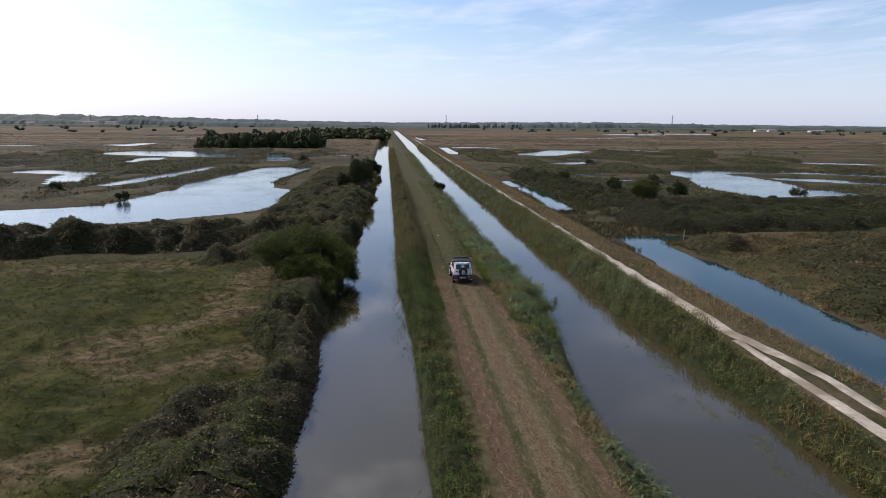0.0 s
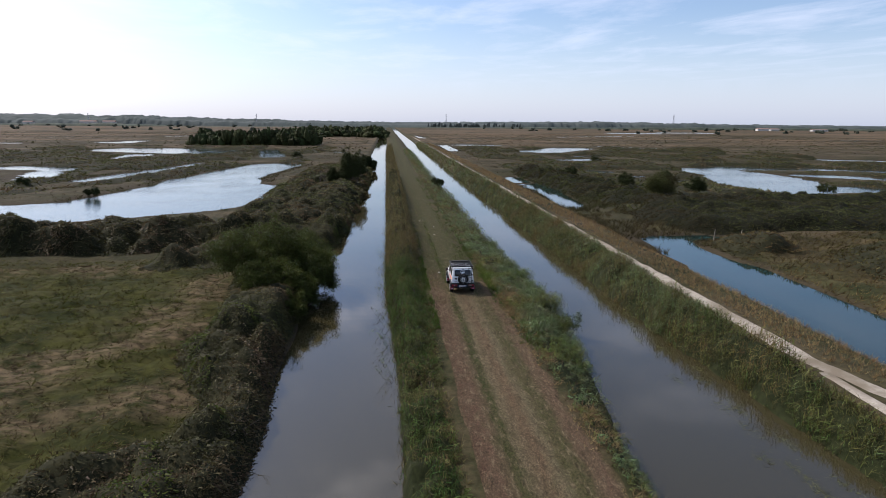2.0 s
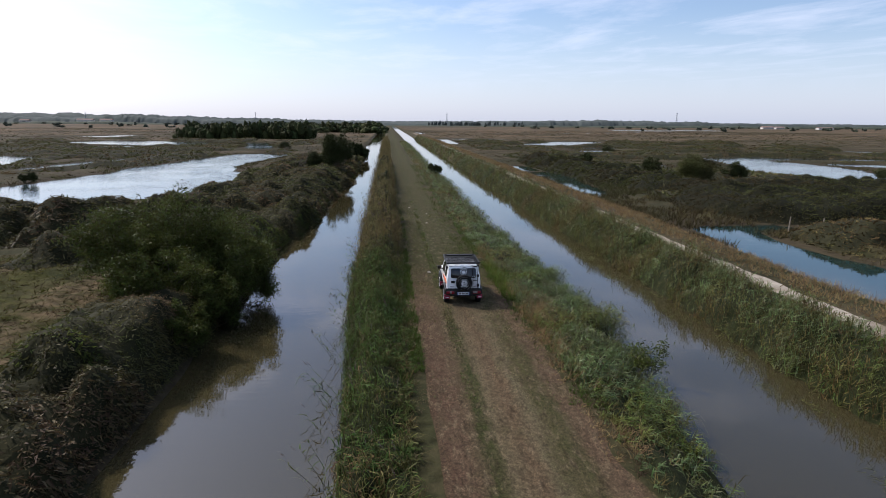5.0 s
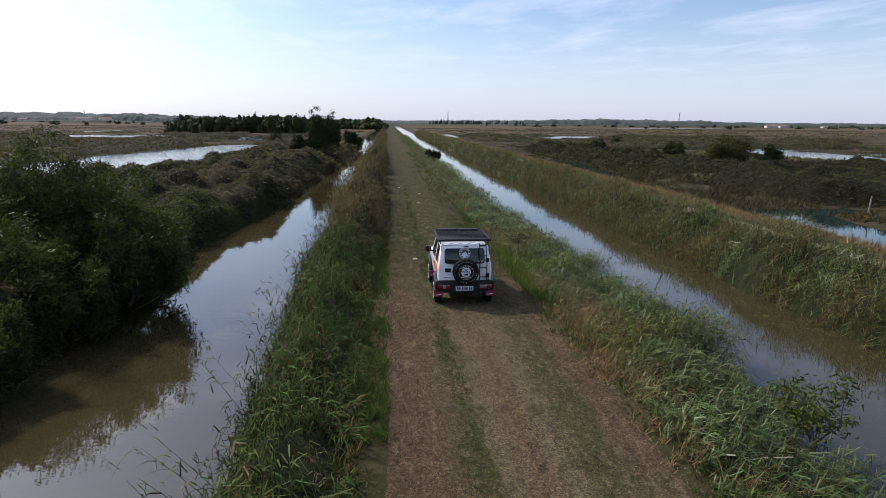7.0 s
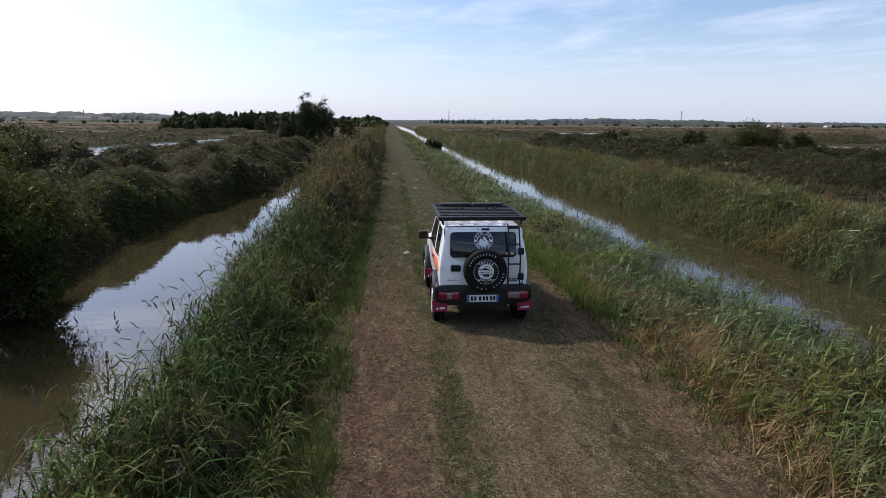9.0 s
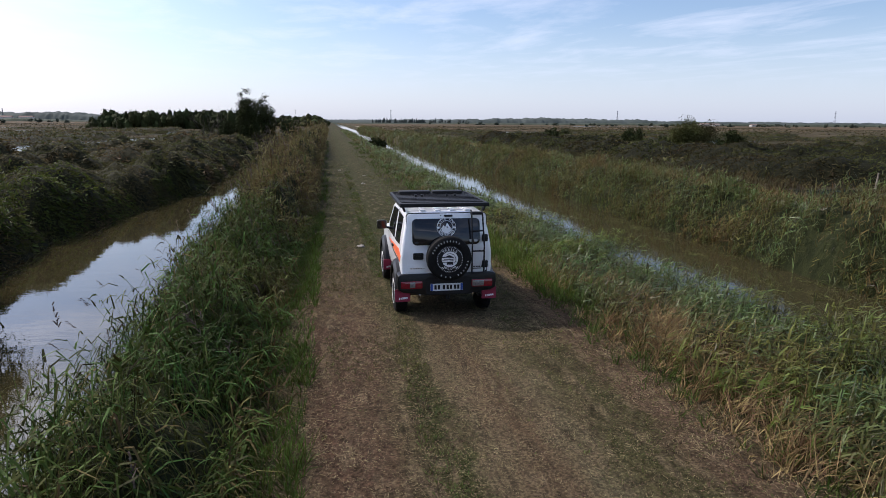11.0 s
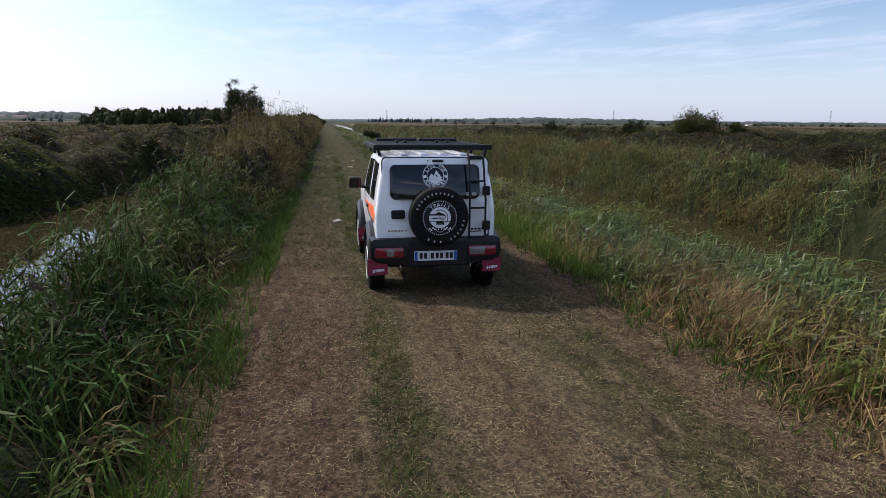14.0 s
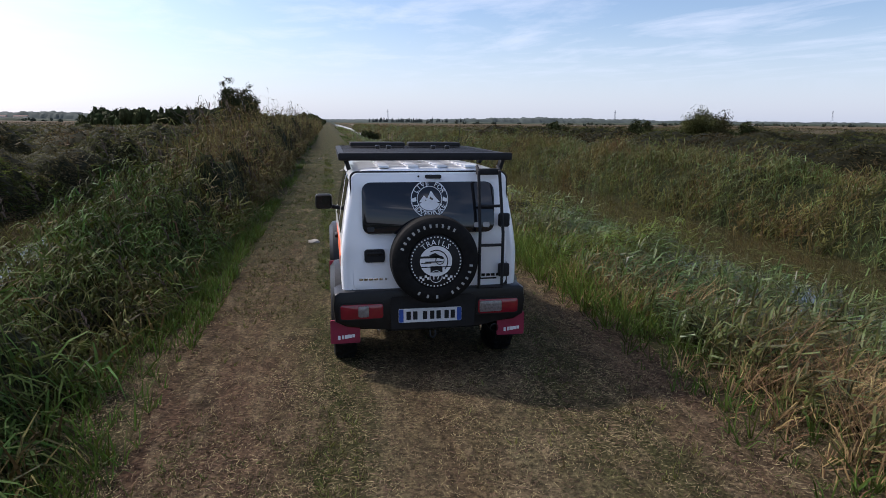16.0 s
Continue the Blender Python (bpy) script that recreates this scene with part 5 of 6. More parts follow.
    part("exhaust", lathe([(0.25, 0.036), (-0.01, 0.038), (-0.012, 0.030), (0.1, 0.028)], (0.565, 0.08, 0.37), 20), car_plastic, car, "dark steel exhaust tip")
    for x in (0.44, -0.42):
        part("bracket", box(x, 0.06, 0.39, 0.018, 0.03, 0.06, 0.004), chrome, car)

    # wheels, arches and mud flaps
    for y in (0.60, 2.85):
        for s_ in (-1, 1):
            wx = CX + s_ * 0.70
            prof = [(-0.10, 0.20), (-0.10, 0.30), (-0.088, 0.328), (-0.06, 0.344), (0.06, 0.344), (0.088, 0.328), (0.10, 0.30), (0.10, 0.20)]
            wheel = part("wheel", lathe(prof, (wx, y, 0.345), 48, axis="x"), tyre_rubber, car, "black off-road tyre on a white rim")
            out = s_ * 0.10
            part("rim", lathe([(out * 0.2, 0.0), (out * 0.25, 0.06), (out * 0.1, 0.10), (out * 0.1, 0.165), (out * 0.95, 0.185), (out * 1.06, 0.205), (out * 0.9, 0.215), (out * 0.2, 0.2)], (wx, y, 0.345), 40, axis="x"), rim_white, wheel, "white steel rim")
            bm = bmesh.new()
            for k in range(22):
                a = 2 * math.pi * k / 22
                for lane in (-0.055, 0.0, 0.055):
                    box(wx + lane, y + 0.347 * math.cos(a + lane * 3), 0.345 + 0.347 * math.sin(a + lane * 3), 0.042, 0.055, 0.012, 0, 1, bm, Matrix.Rotation(a + lane * 3 - math.pi / 2, 4, "X"))
            part("tread", bm, tyre_rubber, wheel, smooth=False)
            # arch: a flared lip swept round the wheel
            bm = bmesh.new()
            last = None
            for k in range(17):
                a = radians(-12 + 204 * k / 16)
                row = []
                for r, reach in ((0.40, 0.60), (0.40, 0.80), (0.415, 0.815), (0.445, 0.815), (0.50, 0.775), (0.515, 0.70)):
                    row.append(bm.verts.new((CX + s_ * reach, y + r * math.cos(a), 0.385 + r * math.sin(a) * 0.98)))
                if last:
                    for j in range(len(row) - 1):
                        bm.faces.new((last[j], last[j + 1], row[j + 1], row[j]))
                last = row
            part("wheel_arch", bm, car_plastic, car, "dark grey plastic wheel arch")
            fy = y - 0.525
            flap = part("mud_flap", slab(outline(wx - 0.125, wx + 0.115, 0.300, 0.50, 0.012), fy, 0.012), flap_red, car, "dark red rubber mud flap")
            bm = bmesh.new()
            for i, wdt in enumerate((0.02, 0.012, 0.03, 0.03, 0.022)):
                box(wx - 0.055 + 0.029 * i, fy - 0.002, 0.350 + 0.003 * i, wdt, 0.004, 0.034 - 0.002 * i, 0, 1, bm)
            part("flap_mark", bm, decal_white, flap, smooth=False)

    # side glass, mirrors, flank stripe
    for s_ in (-1, 1):
        def flank(y, z, off):
            return (CX + s_ * (half_at(z) + off), y, z)
        for nm, quad in (("front_side_window", [(1.22, 1.13), (2.12, 1.12), (2.10, 1.30), (1.86, 1.60), (1.24, 1.615)]), ("rear_side_window", [(0.42, 1.16), (1.06, 1.13), (1.07, 1.61), (0.46, 1.60)])):
            bm = bmesh.new()
            a = [bm.verts.new(flank(y, z, 0.006)) for y, z in quad]
            b_ = [bm.verts.new(flank(y, z, -0.02)) for y, z in quad]
            bm.faces.new(a)
            bm.faces.new(b_[::-1])
            for i in range(len(quad)):
                j = (i + 1) % len(quad)
                bm.faces.new((a[i], a[j], b_[j], b_[i]))
            part(nm, bm, tinted, car, "dark side window", smooth=False)
        for pts in ([(1.14, 0.52), (1.14, 1.64)], [(2.22, 0.55), (2.22, 1.10)]):
            part("door_seam", tube([flank(y, z, 0.001) for y, z in pts], 0.005, None, 6), car_shadow, car)
        part("door_handle", box(CX + s_ * 0.745, 1.30, 0.99, 0.03, 0.16, 0.035, 0.01), car_plastic, car)
        for ring, mat in (([(0.16, 1.02), (0.46, 1.09), (1.15, 1.04), (2.1, 0.98), (1.2, 0.93), (0.55, 0.93), (0.30, 0.90)], decal_orange), ([(0.34, 0.905), (1.1, 0.905), (2.1, 0.955), (1.2, 0.87), (0.5, 0.865)], car_plastic)):
            bm = bmesh.new()
            a = [bm.verts.new(flank(y, z, 0.004)) for y, z in ring]
            b_ = [bm.verts.new(flank(y, z, -0.01)) for y, z in ring]
            bm.faces.new(a)
            bm.faces.new(b_[::-1])
            for i in range(len(ring)):
                j = (i + 1) % len(ring)
                bm.faces.new((a[i], a[j], b_[j], b_[i]))
            part("flank_stripe", bm, mat, car, "orange and dark flank stripe", smooth=False)
        mirror = part("mirror", box(CX + s_ * 0.865, 2.08, 1.225, 0.185, 0.10, 0.165, 0.035, 3), car_plastic, car, "black door mirror")
        # dark window material here stands for the mirror's dark reflection
        part("mirror_glass", box(CX + s_ * 0.868, 2.028, 1.225, 0.155, 0.006, 0.135, 0.002, 1), tinted, mirror, "mirror glass with its dark reflection put into the colour")
        part("mirror_arm", tube([(CX + s_ * 0.70, 2.10, 1.15), (CX + s_ * 0.80, 2.09, 1.17)], 0.022), car_plastic, mirror)
        part("headlight", lathe([(0.0, 0.0), (0.0, 0.095), (-0.04, 0.10)], (CX + s_ * 0.55, 3.41, 0.86), 24), clear_lens, car)
    bm = bmesh.new()
    screen = [(-0.62, 2.352, 1.185), (0.62, 2.352, 1.185), (0.565, 1.995, 1.655), (-0.565, 1.995, 1.655)]
    a = [bm.verts.new((CX + x, y + 0.045, z + 0.012)) for x, y, z in screen]
    b_ = [bm.verts.new((CX + x, y, z - 0.01)) for x, y, z in screen]
    bm.faces.new(a), bm.faces.new(b_[::-1])
    for i in range(4):
        bm.faces.new((a[i], a[(i + 1) % 4], b_[(i + 1) % 4], b_[i]))
    part("windscreen", bm, tinted, car, "windscreen")
    part("front_bumper", box(CX, 3.36, 0.56, 1.55, 0.26, 0.26, 0.05, 3), car_plastic, car)
    part("grille", box(CX, 3.40, 0.86, 0.80, 0.05, 0.20, 0.02), car_black, car)
    # roof ribs and gutters
    for x in (-0.36, -0.12, 0.12, 0.36):
        part("roof_rib", box(CX + x, 0.98, 1.727, 0.09, 1.45, 0.02, 0.008), car_white, car)

    # roof rack
    rx, y0, y1, rz = 0.70, 0.27, 2.02, 1.808
    rack = part("roof_rack", tube([(CX - rx, y0, rz), (CX - rx, y1 - 0.05, rz), (CX - rx + 0.05, y1, rz)], 0.0, sides=4, taper=[0.034, 0.034, 0.034]), car_black, car, "black aluminium slatted roof rack")
    part("side_rail", tube([(CX + rx, y0, rz), (CX + rx, y1 - 0.05, rz), (CX + rx - 0.05, y1, rz)], 0.0, sides=4, taper=[0.028, 0.028, 0.028]), car_black, rack)
    part("rear_rail", box(CX, y0, rz, 1.44, 0.045, 0.062, 0.008), car_black, rack)
    part("front_rail", box(CX, y1, rz, 1.34, 0.04, 0.05, 0.008), car_black, rack)
    for y in np.linspace(y0 + 0.15, y1 - 0.15, 9):
        part("slat", box(CX, y, rz + 0.008, 1.36, 0.075, 0.022, 0.006), car_black, rack)
    part("wind_deflector", box(CX, y1 + 0.06, rz - 0.03, 1.2, 0.015, 0.11, 0.005, 2, None, Matrix.Rotation(radians(-35), 4, "X")), car_black, rack)
    for s_ in (-1, 1):
        for y in (0.36, 1.1, 1.85):
            part("foot", box(CX + s_ * 0.655, y, 1.755, 0.035, 0.09, 0.12, 0.01, 2, None, Matrix.Rotation(radians(s_ * 18), 4, "Y")), car_black, rack)
    for x0, x1 in ((-0.58, -0.02), (0.02, 0.56)):
        part("side_bar", box(CX + (x0 + x1) / 2, 1.72, rz + 0.05, x1 - x0, 0.20, 0.045, 0.012), car_black, rack)
    for x in (-0.33, -0.22, 0.22, 0.36):
        part("clamp", box(CX + x, 1.30, rz + 0.035, 0.045, 0.05, 0.04, 0.01), car_plastic, rack)
    part("aerial", tube([(CX + 0.56, 1.75, 1.73), (CX + 0.57, 1.66, 2.13)], 0.004, taper=[0.005, 0.002], sides=6), car_black, car, "thin roof aerial")
    return car


build_car()

# ---------------------------------------------------------------- thickets and scrub


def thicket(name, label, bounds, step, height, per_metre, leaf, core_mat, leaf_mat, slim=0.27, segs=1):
    """A bumpy leaf canopy: an inner surface coloured dark for the shade among the leaves, with leaves all over it.
    height(x, y) is 0 outside.
    """
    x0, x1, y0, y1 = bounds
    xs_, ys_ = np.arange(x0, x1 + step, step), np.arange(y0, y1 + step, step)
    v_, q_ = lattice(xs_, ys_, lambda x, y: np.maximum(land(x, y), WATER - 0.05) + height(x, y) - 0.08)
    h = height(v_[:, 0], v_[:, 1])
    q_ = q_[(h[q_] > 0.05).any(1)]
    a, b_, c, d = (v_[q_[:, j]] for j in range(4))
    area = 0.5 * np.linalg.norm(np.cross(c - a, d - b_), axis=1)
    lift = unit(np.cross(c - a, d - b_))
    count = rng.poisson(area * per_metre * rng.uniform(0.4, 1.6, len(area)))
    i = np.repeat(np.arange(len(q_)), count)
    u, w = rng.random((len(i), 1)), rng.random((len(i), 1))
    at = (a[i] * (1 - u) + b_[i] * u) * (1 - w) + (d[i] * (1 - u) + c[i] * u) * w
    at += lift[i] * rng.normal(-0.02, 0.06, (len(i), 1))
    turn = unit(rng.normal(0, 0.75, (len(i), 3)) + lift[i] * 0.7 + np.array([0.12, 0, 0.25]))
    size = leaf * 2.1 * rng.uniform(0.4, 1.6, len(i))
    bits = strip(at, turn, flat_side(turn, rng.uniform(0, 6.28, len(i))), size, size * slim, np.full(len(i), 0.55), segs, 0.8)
    # one dark sheet stands in for shade under the leaves; no twigs are modelled
    tagged(sheet(name + "_shade_core", v_, q_, core_mat), label, "thicket", kind="stuff")
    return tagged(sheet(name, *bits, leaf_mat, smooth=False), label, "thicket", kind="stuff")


def left_bank(x, y):
    """Bramble heaps on the canal bank, with the overhang following the water's edge."""
    inner = np.interp(y, [-30, -24, -20, -17.5, -15, -12, -7, 2, 9], [-17.4, -16.2, -14.6, -13.0, -12.2, -14.2, -14.8, -15.8, -15.4]) + 1.6 * (value_noise(x, y, 2.5, 3) - 0.5)
    strip_in = ease(inner - 0.5, inner + 0.9, x) * ease(12, 9, y)
    block = ease(-24, -21, x + 4 * (value_noise(x, y, 9, 6) - 0.5)) * ease(8, 11, y) * ease(150, 90, y)
    edge = np.interp(y, [-25, -14, -6, 2, 4, 8, 13, 18, 30, 60], [-10.0, -10.1, -10.4, -10.5, -10.5, -10.7, -11.0, -10.3, -9.5, -8.6]) + 0.9 * (value_noise(y, y * 0, 3.0, 5) - 0.5)
    inside = np.maximum(strip_in, block) * ease(edge, edge - 0.7, x)
    return inside * (0.02 + 1.5 * heaps(x, y, 3.6, 12) ** 1.3 + 0.9 * heaps(x, y, 1.5, 19) + 1.1 * (rough_noise(x, y, 0.9, 4) - 0.5)) * (0.72 + 0.28 * ease(-30, 0, y))


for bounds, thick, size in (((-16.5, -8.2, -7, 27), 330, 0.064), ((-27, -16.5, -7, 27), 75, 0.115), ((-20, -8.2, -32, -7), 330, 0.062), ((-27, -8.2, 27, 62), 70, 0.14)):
    thicket("bank_brambles", "dark olive brambles and blackthorn on the canal bank", bounds, 0.35, left_bank, thick, size, bramble_shade_core, heath_leaf if bounds[3] < 0 else bramble_leaf, 0.42 if bounds[3] < 0 else 0.27)
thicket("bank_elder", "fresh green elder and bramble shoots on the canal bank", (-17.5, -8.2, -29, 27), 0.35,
        lambda x, y: (left_bank(x, y) + 0.06) * (left_bank(x, y) > 0.25) * (rough_noise(x, y, 3.2, 91) > 0.58), 220, 0.060, bramble_shade_core, elder_leaf, 0.45)
thicket("distant_bank_brambles", "dark scrub along the canal bank", (-27, -8.2, 62, 150), 0.8, left_bank, 26, 0.26, bramble_shade_core, bramble_leaf)


def hedge_line(x0, y0, x1, y1, half, tall, size, shift):
    def height(x, y):
        dx, dy = x1 - x0, y1 - y0
        t = np.clip(((x - x0) * dx + (y - y0) * dy) / (dx * dx + dy * dy), 0, 1)
        d = np.hypot(x - x0 - t * dx, y - y0 - t * dy) + 2.0 * (value_noise(x, y, 5, shift) - 0.5)
        return ease(half, half - 3.0, d) * tall * (0.10 + 0.75 * heaps(x, y, size * 0.7, shift) + 0.35 * heaps(x, y, 1.8, shift + 3) + 0.75 * (rough_noise(x, y, 1.6, 4) - 0.5)) * (pond_edge(x, y) > -0.6)
    return height


thicket("meadow_hedge", "dark bramble hedge between meadow and pond", (-80, -13, 8, 42), 0.5, hedge_line(-71.9, 14.6, -19.6, 22.9, 5.2, 2.9, 5, 14), 60, 0.17, bramble_shade_core, heath_leaf)
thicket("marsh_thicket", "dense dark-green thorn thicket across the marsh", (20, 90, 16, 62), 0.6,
        lambda x, y: hedge_line(38, 37, 82, 43, 13.0, 1.75, 7, 17)(x, y) * ease(25, 34, x), 44, 0.20, thorn_shade_core, thorn_leaf, 0.18)
thicket("ditch_scrub", "dark thorn scrub beside the ditch", (20, 42, 30, 116), 0.7, hedge_line(30, 108, 33, 48, 5.5, 1.9, 5, 23), 24, 0.25, thorn_shade_core, thorn_leaf)
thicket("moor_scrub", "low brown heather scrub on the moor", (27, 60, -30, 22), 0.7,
        lambda x, y: ease(0.45, 0.6, value_noise(x, y, 6, 30)) * (0.25 + 0.9 * heaps(x, y, 3, 31)) * ease(27, 30, x) * ease(22, 19, y) * (pond_edge(x, y) > 0.3), 40, 0.16, bramble_shade_core, moor_tuft)

# low marsh scrub in patches out to the woods
def patches(x, y):
    away = np.maximum(ease(-28, -34, x), ease(26, 32, x)) * ease(16, 45, y)
    return away * ease(0.40, 0.52, value_noise(x, y * 0.6, 12, 25)) * ease(1.5, 4.5, pond_edge(x, y)) * ease(0, 4, pond_edge(x, y + 9)) * ease(0, 4, pond_edge(x, y + 18)) * (0.05 + 0.85 * heaps(x, y, 3.6, 26) + 0.35 * heaps(x, y, 1.7, 27))


thicket("marsh_scrub_west", "olive scrub and rushes in the marsh", (-150, -27, 20, 260), 1.3, patches, 4.0, 0.38, bramble_shade_core, bramble_leaf)
thicket("marsh_scrub_east", "olive scrub and rushes in the marsh", (26, 150, 30, 260), 1.3, patches, 4.0, 0.38, bramble_shade_core, bramble_leaf)

# meadow grass and marsh tussocks
x, y = scatter(-42, -12.0, -30, 14, 13)
keep = (pond_edge(x, y) > 0) & (straw_bed(x, y) < rng.uniform(0.3, 1, len(x))) & (heaps(x, y * 1.5, 1.2, 59) + rng.normal(0, 0.15, len(x)) > 0.35)
x, y = x[keep], y[keep]
stuff("meadow_grass", [tufts(x, y, 0.32 * (0.2 + 0.5 * value_noise(x, y, 3.5, 40) + 1.0 * heaps(x, y * 1.5, 1.2, 59)), np.full(len(x), 0.040), 1.3, 4, 1, 0, 0.7, (0.3, -0.1))], meadow_mat,
      "rough green and straw-brown meadow grass", "grass")
x, y = scatter(-40, -12.5, -29, 13, 30)
keep = rng.random(len(x)) < straw_bed(x, y) * ease(0.15, 0.5, heaps(x, y, 0.9, 81)) + 0.03
x, y = x[keep], y[keep]
stuff("withered_meadow_grass", [tufts(x, y, 0.36 * (0.3 + 0.9 * heaps(x, y, 0.9, 81)), np.full(len(x), 0.026), 1.2, 6, 1, 0, 0.9, (0.5, -0.2))], grass_withered,
      "pale withered grass lying in swathes on the meadow", "grass")
x, y = scatter(27, 70, -40, 24, 5)
keep = pond_edge(x, y) > 0
stuff("moor_grass", [tufts(x[keep], y[keep], 0.65 * (0.3 + 0.6 * value_noise(x[keep], y[keep], 4, 41) + 0.6 * heaps(x[keep], y[keep], 2.5, 57)), np.full(keep.sum(), 0.06), 0.8, 4, 1, 0, 0.6, (0.3, -0.1))], moor_tuft,
      "brown moor grass and heather", "grass")
pieces = []
for x0, x1, y0, y1, dense, tall, wide in ((-120, -15, 60, 200, 0.75, 0.38, 0.12), (20, 150, 40, 200, 0.75, 0.38, 0.12), (-420, 420, 200, 620, 0.05, 0.6, 0.8)):
    x, y = scatter(x0, x1, y0, y1, dense)
    keep = (pond_edge(x, y) > 1.0) & (pond_edge(x, y + 6) > 0) & (np.abs(x - 3) > 18)
    pieces.append(tufts(x[keep], y[keep], tall * (0.3 + 0.9 * value_noise(x[keep], y[keep], 7, 42)), np.full(keep.sum(), wide * 1.2), 1.2, 2, 1))
stuff("marsh_tussocks", pieces, marsh_tuft, "brown and olive marsh tussocks to the horizon", "grass")

# rushes round the ponds
x, y = scatter(-130, 150, 40, 260, 1.6)
edge = pond_edge(x, y)
keep = (edge > 0.5) & (edge < 3.5) & (value_noise(x, y, 8, 51) > 0.35) & (pond_edge(x, y + 4) > -0.5) & (np.abs(x - 3) > 22)
stuff("pond_rushes", [tufts(x[keep], y[keep], 0.55 * rng.uniform(0.5, 1.2, keep.sum()), np.full(keep.sum(), 0.12), 0.8, 4, 1)], thorn_leaf,
      "dark rushes fringing the marsh ponds", "rushes")

# tall olive grass between the verge and the thorn thicket
x, y = scatter(19.0, 32, 16, 80, 5)
keep = (pond_edge(x, y) > 0.2) & (value_noise(x, y, 3, 55) > 0.3)
stuff("ditch_grass", [tufts(x[keep], y[keep], 0.9 * (0.4 + 0.9 * value_noise(x[keep], y[keep], 4, 56)), np.full(keep.sum(), 0.045), 0.6, 6, 2, 0, 0.5, (0.2, 0))], marsh_tuft,
      "tall olive grass along the ditch", "grass")

# ---------------------------------------------------------------- trees, woods and the horizon


def limb(start, way, length, r, depth, out, tips):
    """A bent, tapered branch that forks."""
    pts, radii = [Vector(start)], [r]
    d = Vector(way).normalized()
    for k in range(4):
        d = (d + Vector(rng.normal(0, 0.16, 3)) + Vector((0, 0, 0.05))).normalized()
        pts.append(pts[-1] + d * length / 4)
        radii.append(r * (1 - 0.18 * (k + 1)))
    out.append((pts, radii))
    tips.append(pts[-1])
    if depth:
        for k in range(3):
            turn = (d + Vector(rng.normal(0, 0.6, 3)) + Vector((0, 0, 0.15))).normalized()
            limb(pts[2 + k % 3], turn, length * rng.uniform(0.5, 0.75), r * 0.5, depth - 1, out, tips)


def tree(name, label, x, y, tall, stems, wide, leaves, leaf, mat, category="tree", low=0.12, long=2.2, lean=(0, 0), puff=0.095, reach=0.5):
    """A tree or bush: tapered limbs and a crown of separate leaves round their tips."""
    global rng
    rng = np.random.default_rng(int(abs(x) * 100 + abs(y) * 10))
    z = float(land(x, y)) - 0.05
    thing = tagged(new(name), label, category)
    lines, tips = [], []
    for k in range(stems):
        a = rng.uniform(0, 6.28)
        way = Vector((math.cos(a) * wide + lean[0], math.sin(a) * wide + lean[1], 1.0))
        limb(Vector((x + 0.15 * math.cos(a), y + 0.15 * math.sin(a), z)), way, tall * rng.uniform(0.45, 0.62), 0.028 * tall ** 0.8 / stems ** 0.4, 2, lines, tips)
    grow = tall * 0.94 / max(max(t.z for t in tips) - z, 0.1)
    for pts, _ in lines:
        for p in pts:
            p.z = z + (p.z - z) * grow
            d = math.hypot(p.x - x, p.y - y)
            if d > reach * tall:
                f = (reach * tall + 0.15 * (d - reach * tall)) / d
                p.x, p.y = x + (p.x - x) * f, y + (p.y - y) * f
    bm = bmesh.new()
    for pts, radii in lines:
        tube(pts, 0, bm, 6, radii)
    part("trunk", bm, bark, thing)
    if leaves:
        tips_ = np.array([tuple(t) for t in tips])
        i = rng.integers(0, len(tips_), leaves)
        size = tall * puff * rng.uniform(0.6, 1.25, len(tips_))
        at = tips_[i] + unit(rng.normal(0, 1, (leaves, 3))) * (1.75 * rng.random((leaves, 1)) ** 0.7) * size[i][:, None] * np.array([1.0, 1.0, 0.75])
        at[:, 2] = np.maximum(at[:, 2], z + low * tall)
        way = unit(rng.normal(0, 1, (leaves, 3)) + np.array([0, 0, 0.25 if long < 4 else 0.7]))
        ln = leaf * rng.uniform(0.6, 1.4, leaves)
        crown = sheet("crown", *strip(at, way, flat_side(way, rng.uniform(0, 6.28, leaves)), ln, ln / long, np.full(leaves, 0.25), 1, 0.7), mat, smooth=False)
        crown.parent = thing
    return thing


for x, y, tall, stems, wide, leaves, lean in ((-11.4, 5.4, 4.7, 13, 0.36, 30000, (0, 0)), (-13.4, 4.0, 5.2, 13, 0.45, 24000, (0, 0)), (-15.2, 3.2, 4.3, 11, 0.55, 18000, (0, 0)),
                                              (-12.6, 0.4, 3.6, 11, 0.6, 17000, (0, 0)), (-10.6, 3.6, 3.6, 12, 0.6, 22000, (0.35, 0)), (-10.9, 0.6, 2.3, 11, 0.7, 16000, (0.4, 0)),
                                              (-11.0, -2.8, 1.9, 9, 0.7, 10000, (0.4, 0))):
    tree("willow_tree", "feathery green willow leaning over the canal water", x, y, tall, stems, wide, int(leaves * 1.15), 0.115, willow_leaf, low=0.03, long=3.0, lean=lean, puff=0.085, reach=0.45)
tree("alder_sapling", "small leafy sapling among the reeds on the bank", 5.2, -6.6, 1.75, 5, 0.3, 1500, 0.075, elder_leaf, "sapling", low=0.2, long=2.0, puff=0.10, reach=0.4)
tree("dead_branch", "thin leafless branch hanging over the canal water", -11.2, -17.4, 1.9, 5, 0.5, 220, 0.06, bramble_leaf, "branch", low=0.1, long=2.4, lean=(1.5, -0.9), reach=0.9)
tree("alder_tree", "slender dark alder on the canal bank", -11.0, 73.0, 8.0, 16, 0.16, 20000, 0.19, wood_leaf, low=0.1, puff=0.05, reach=0.2)
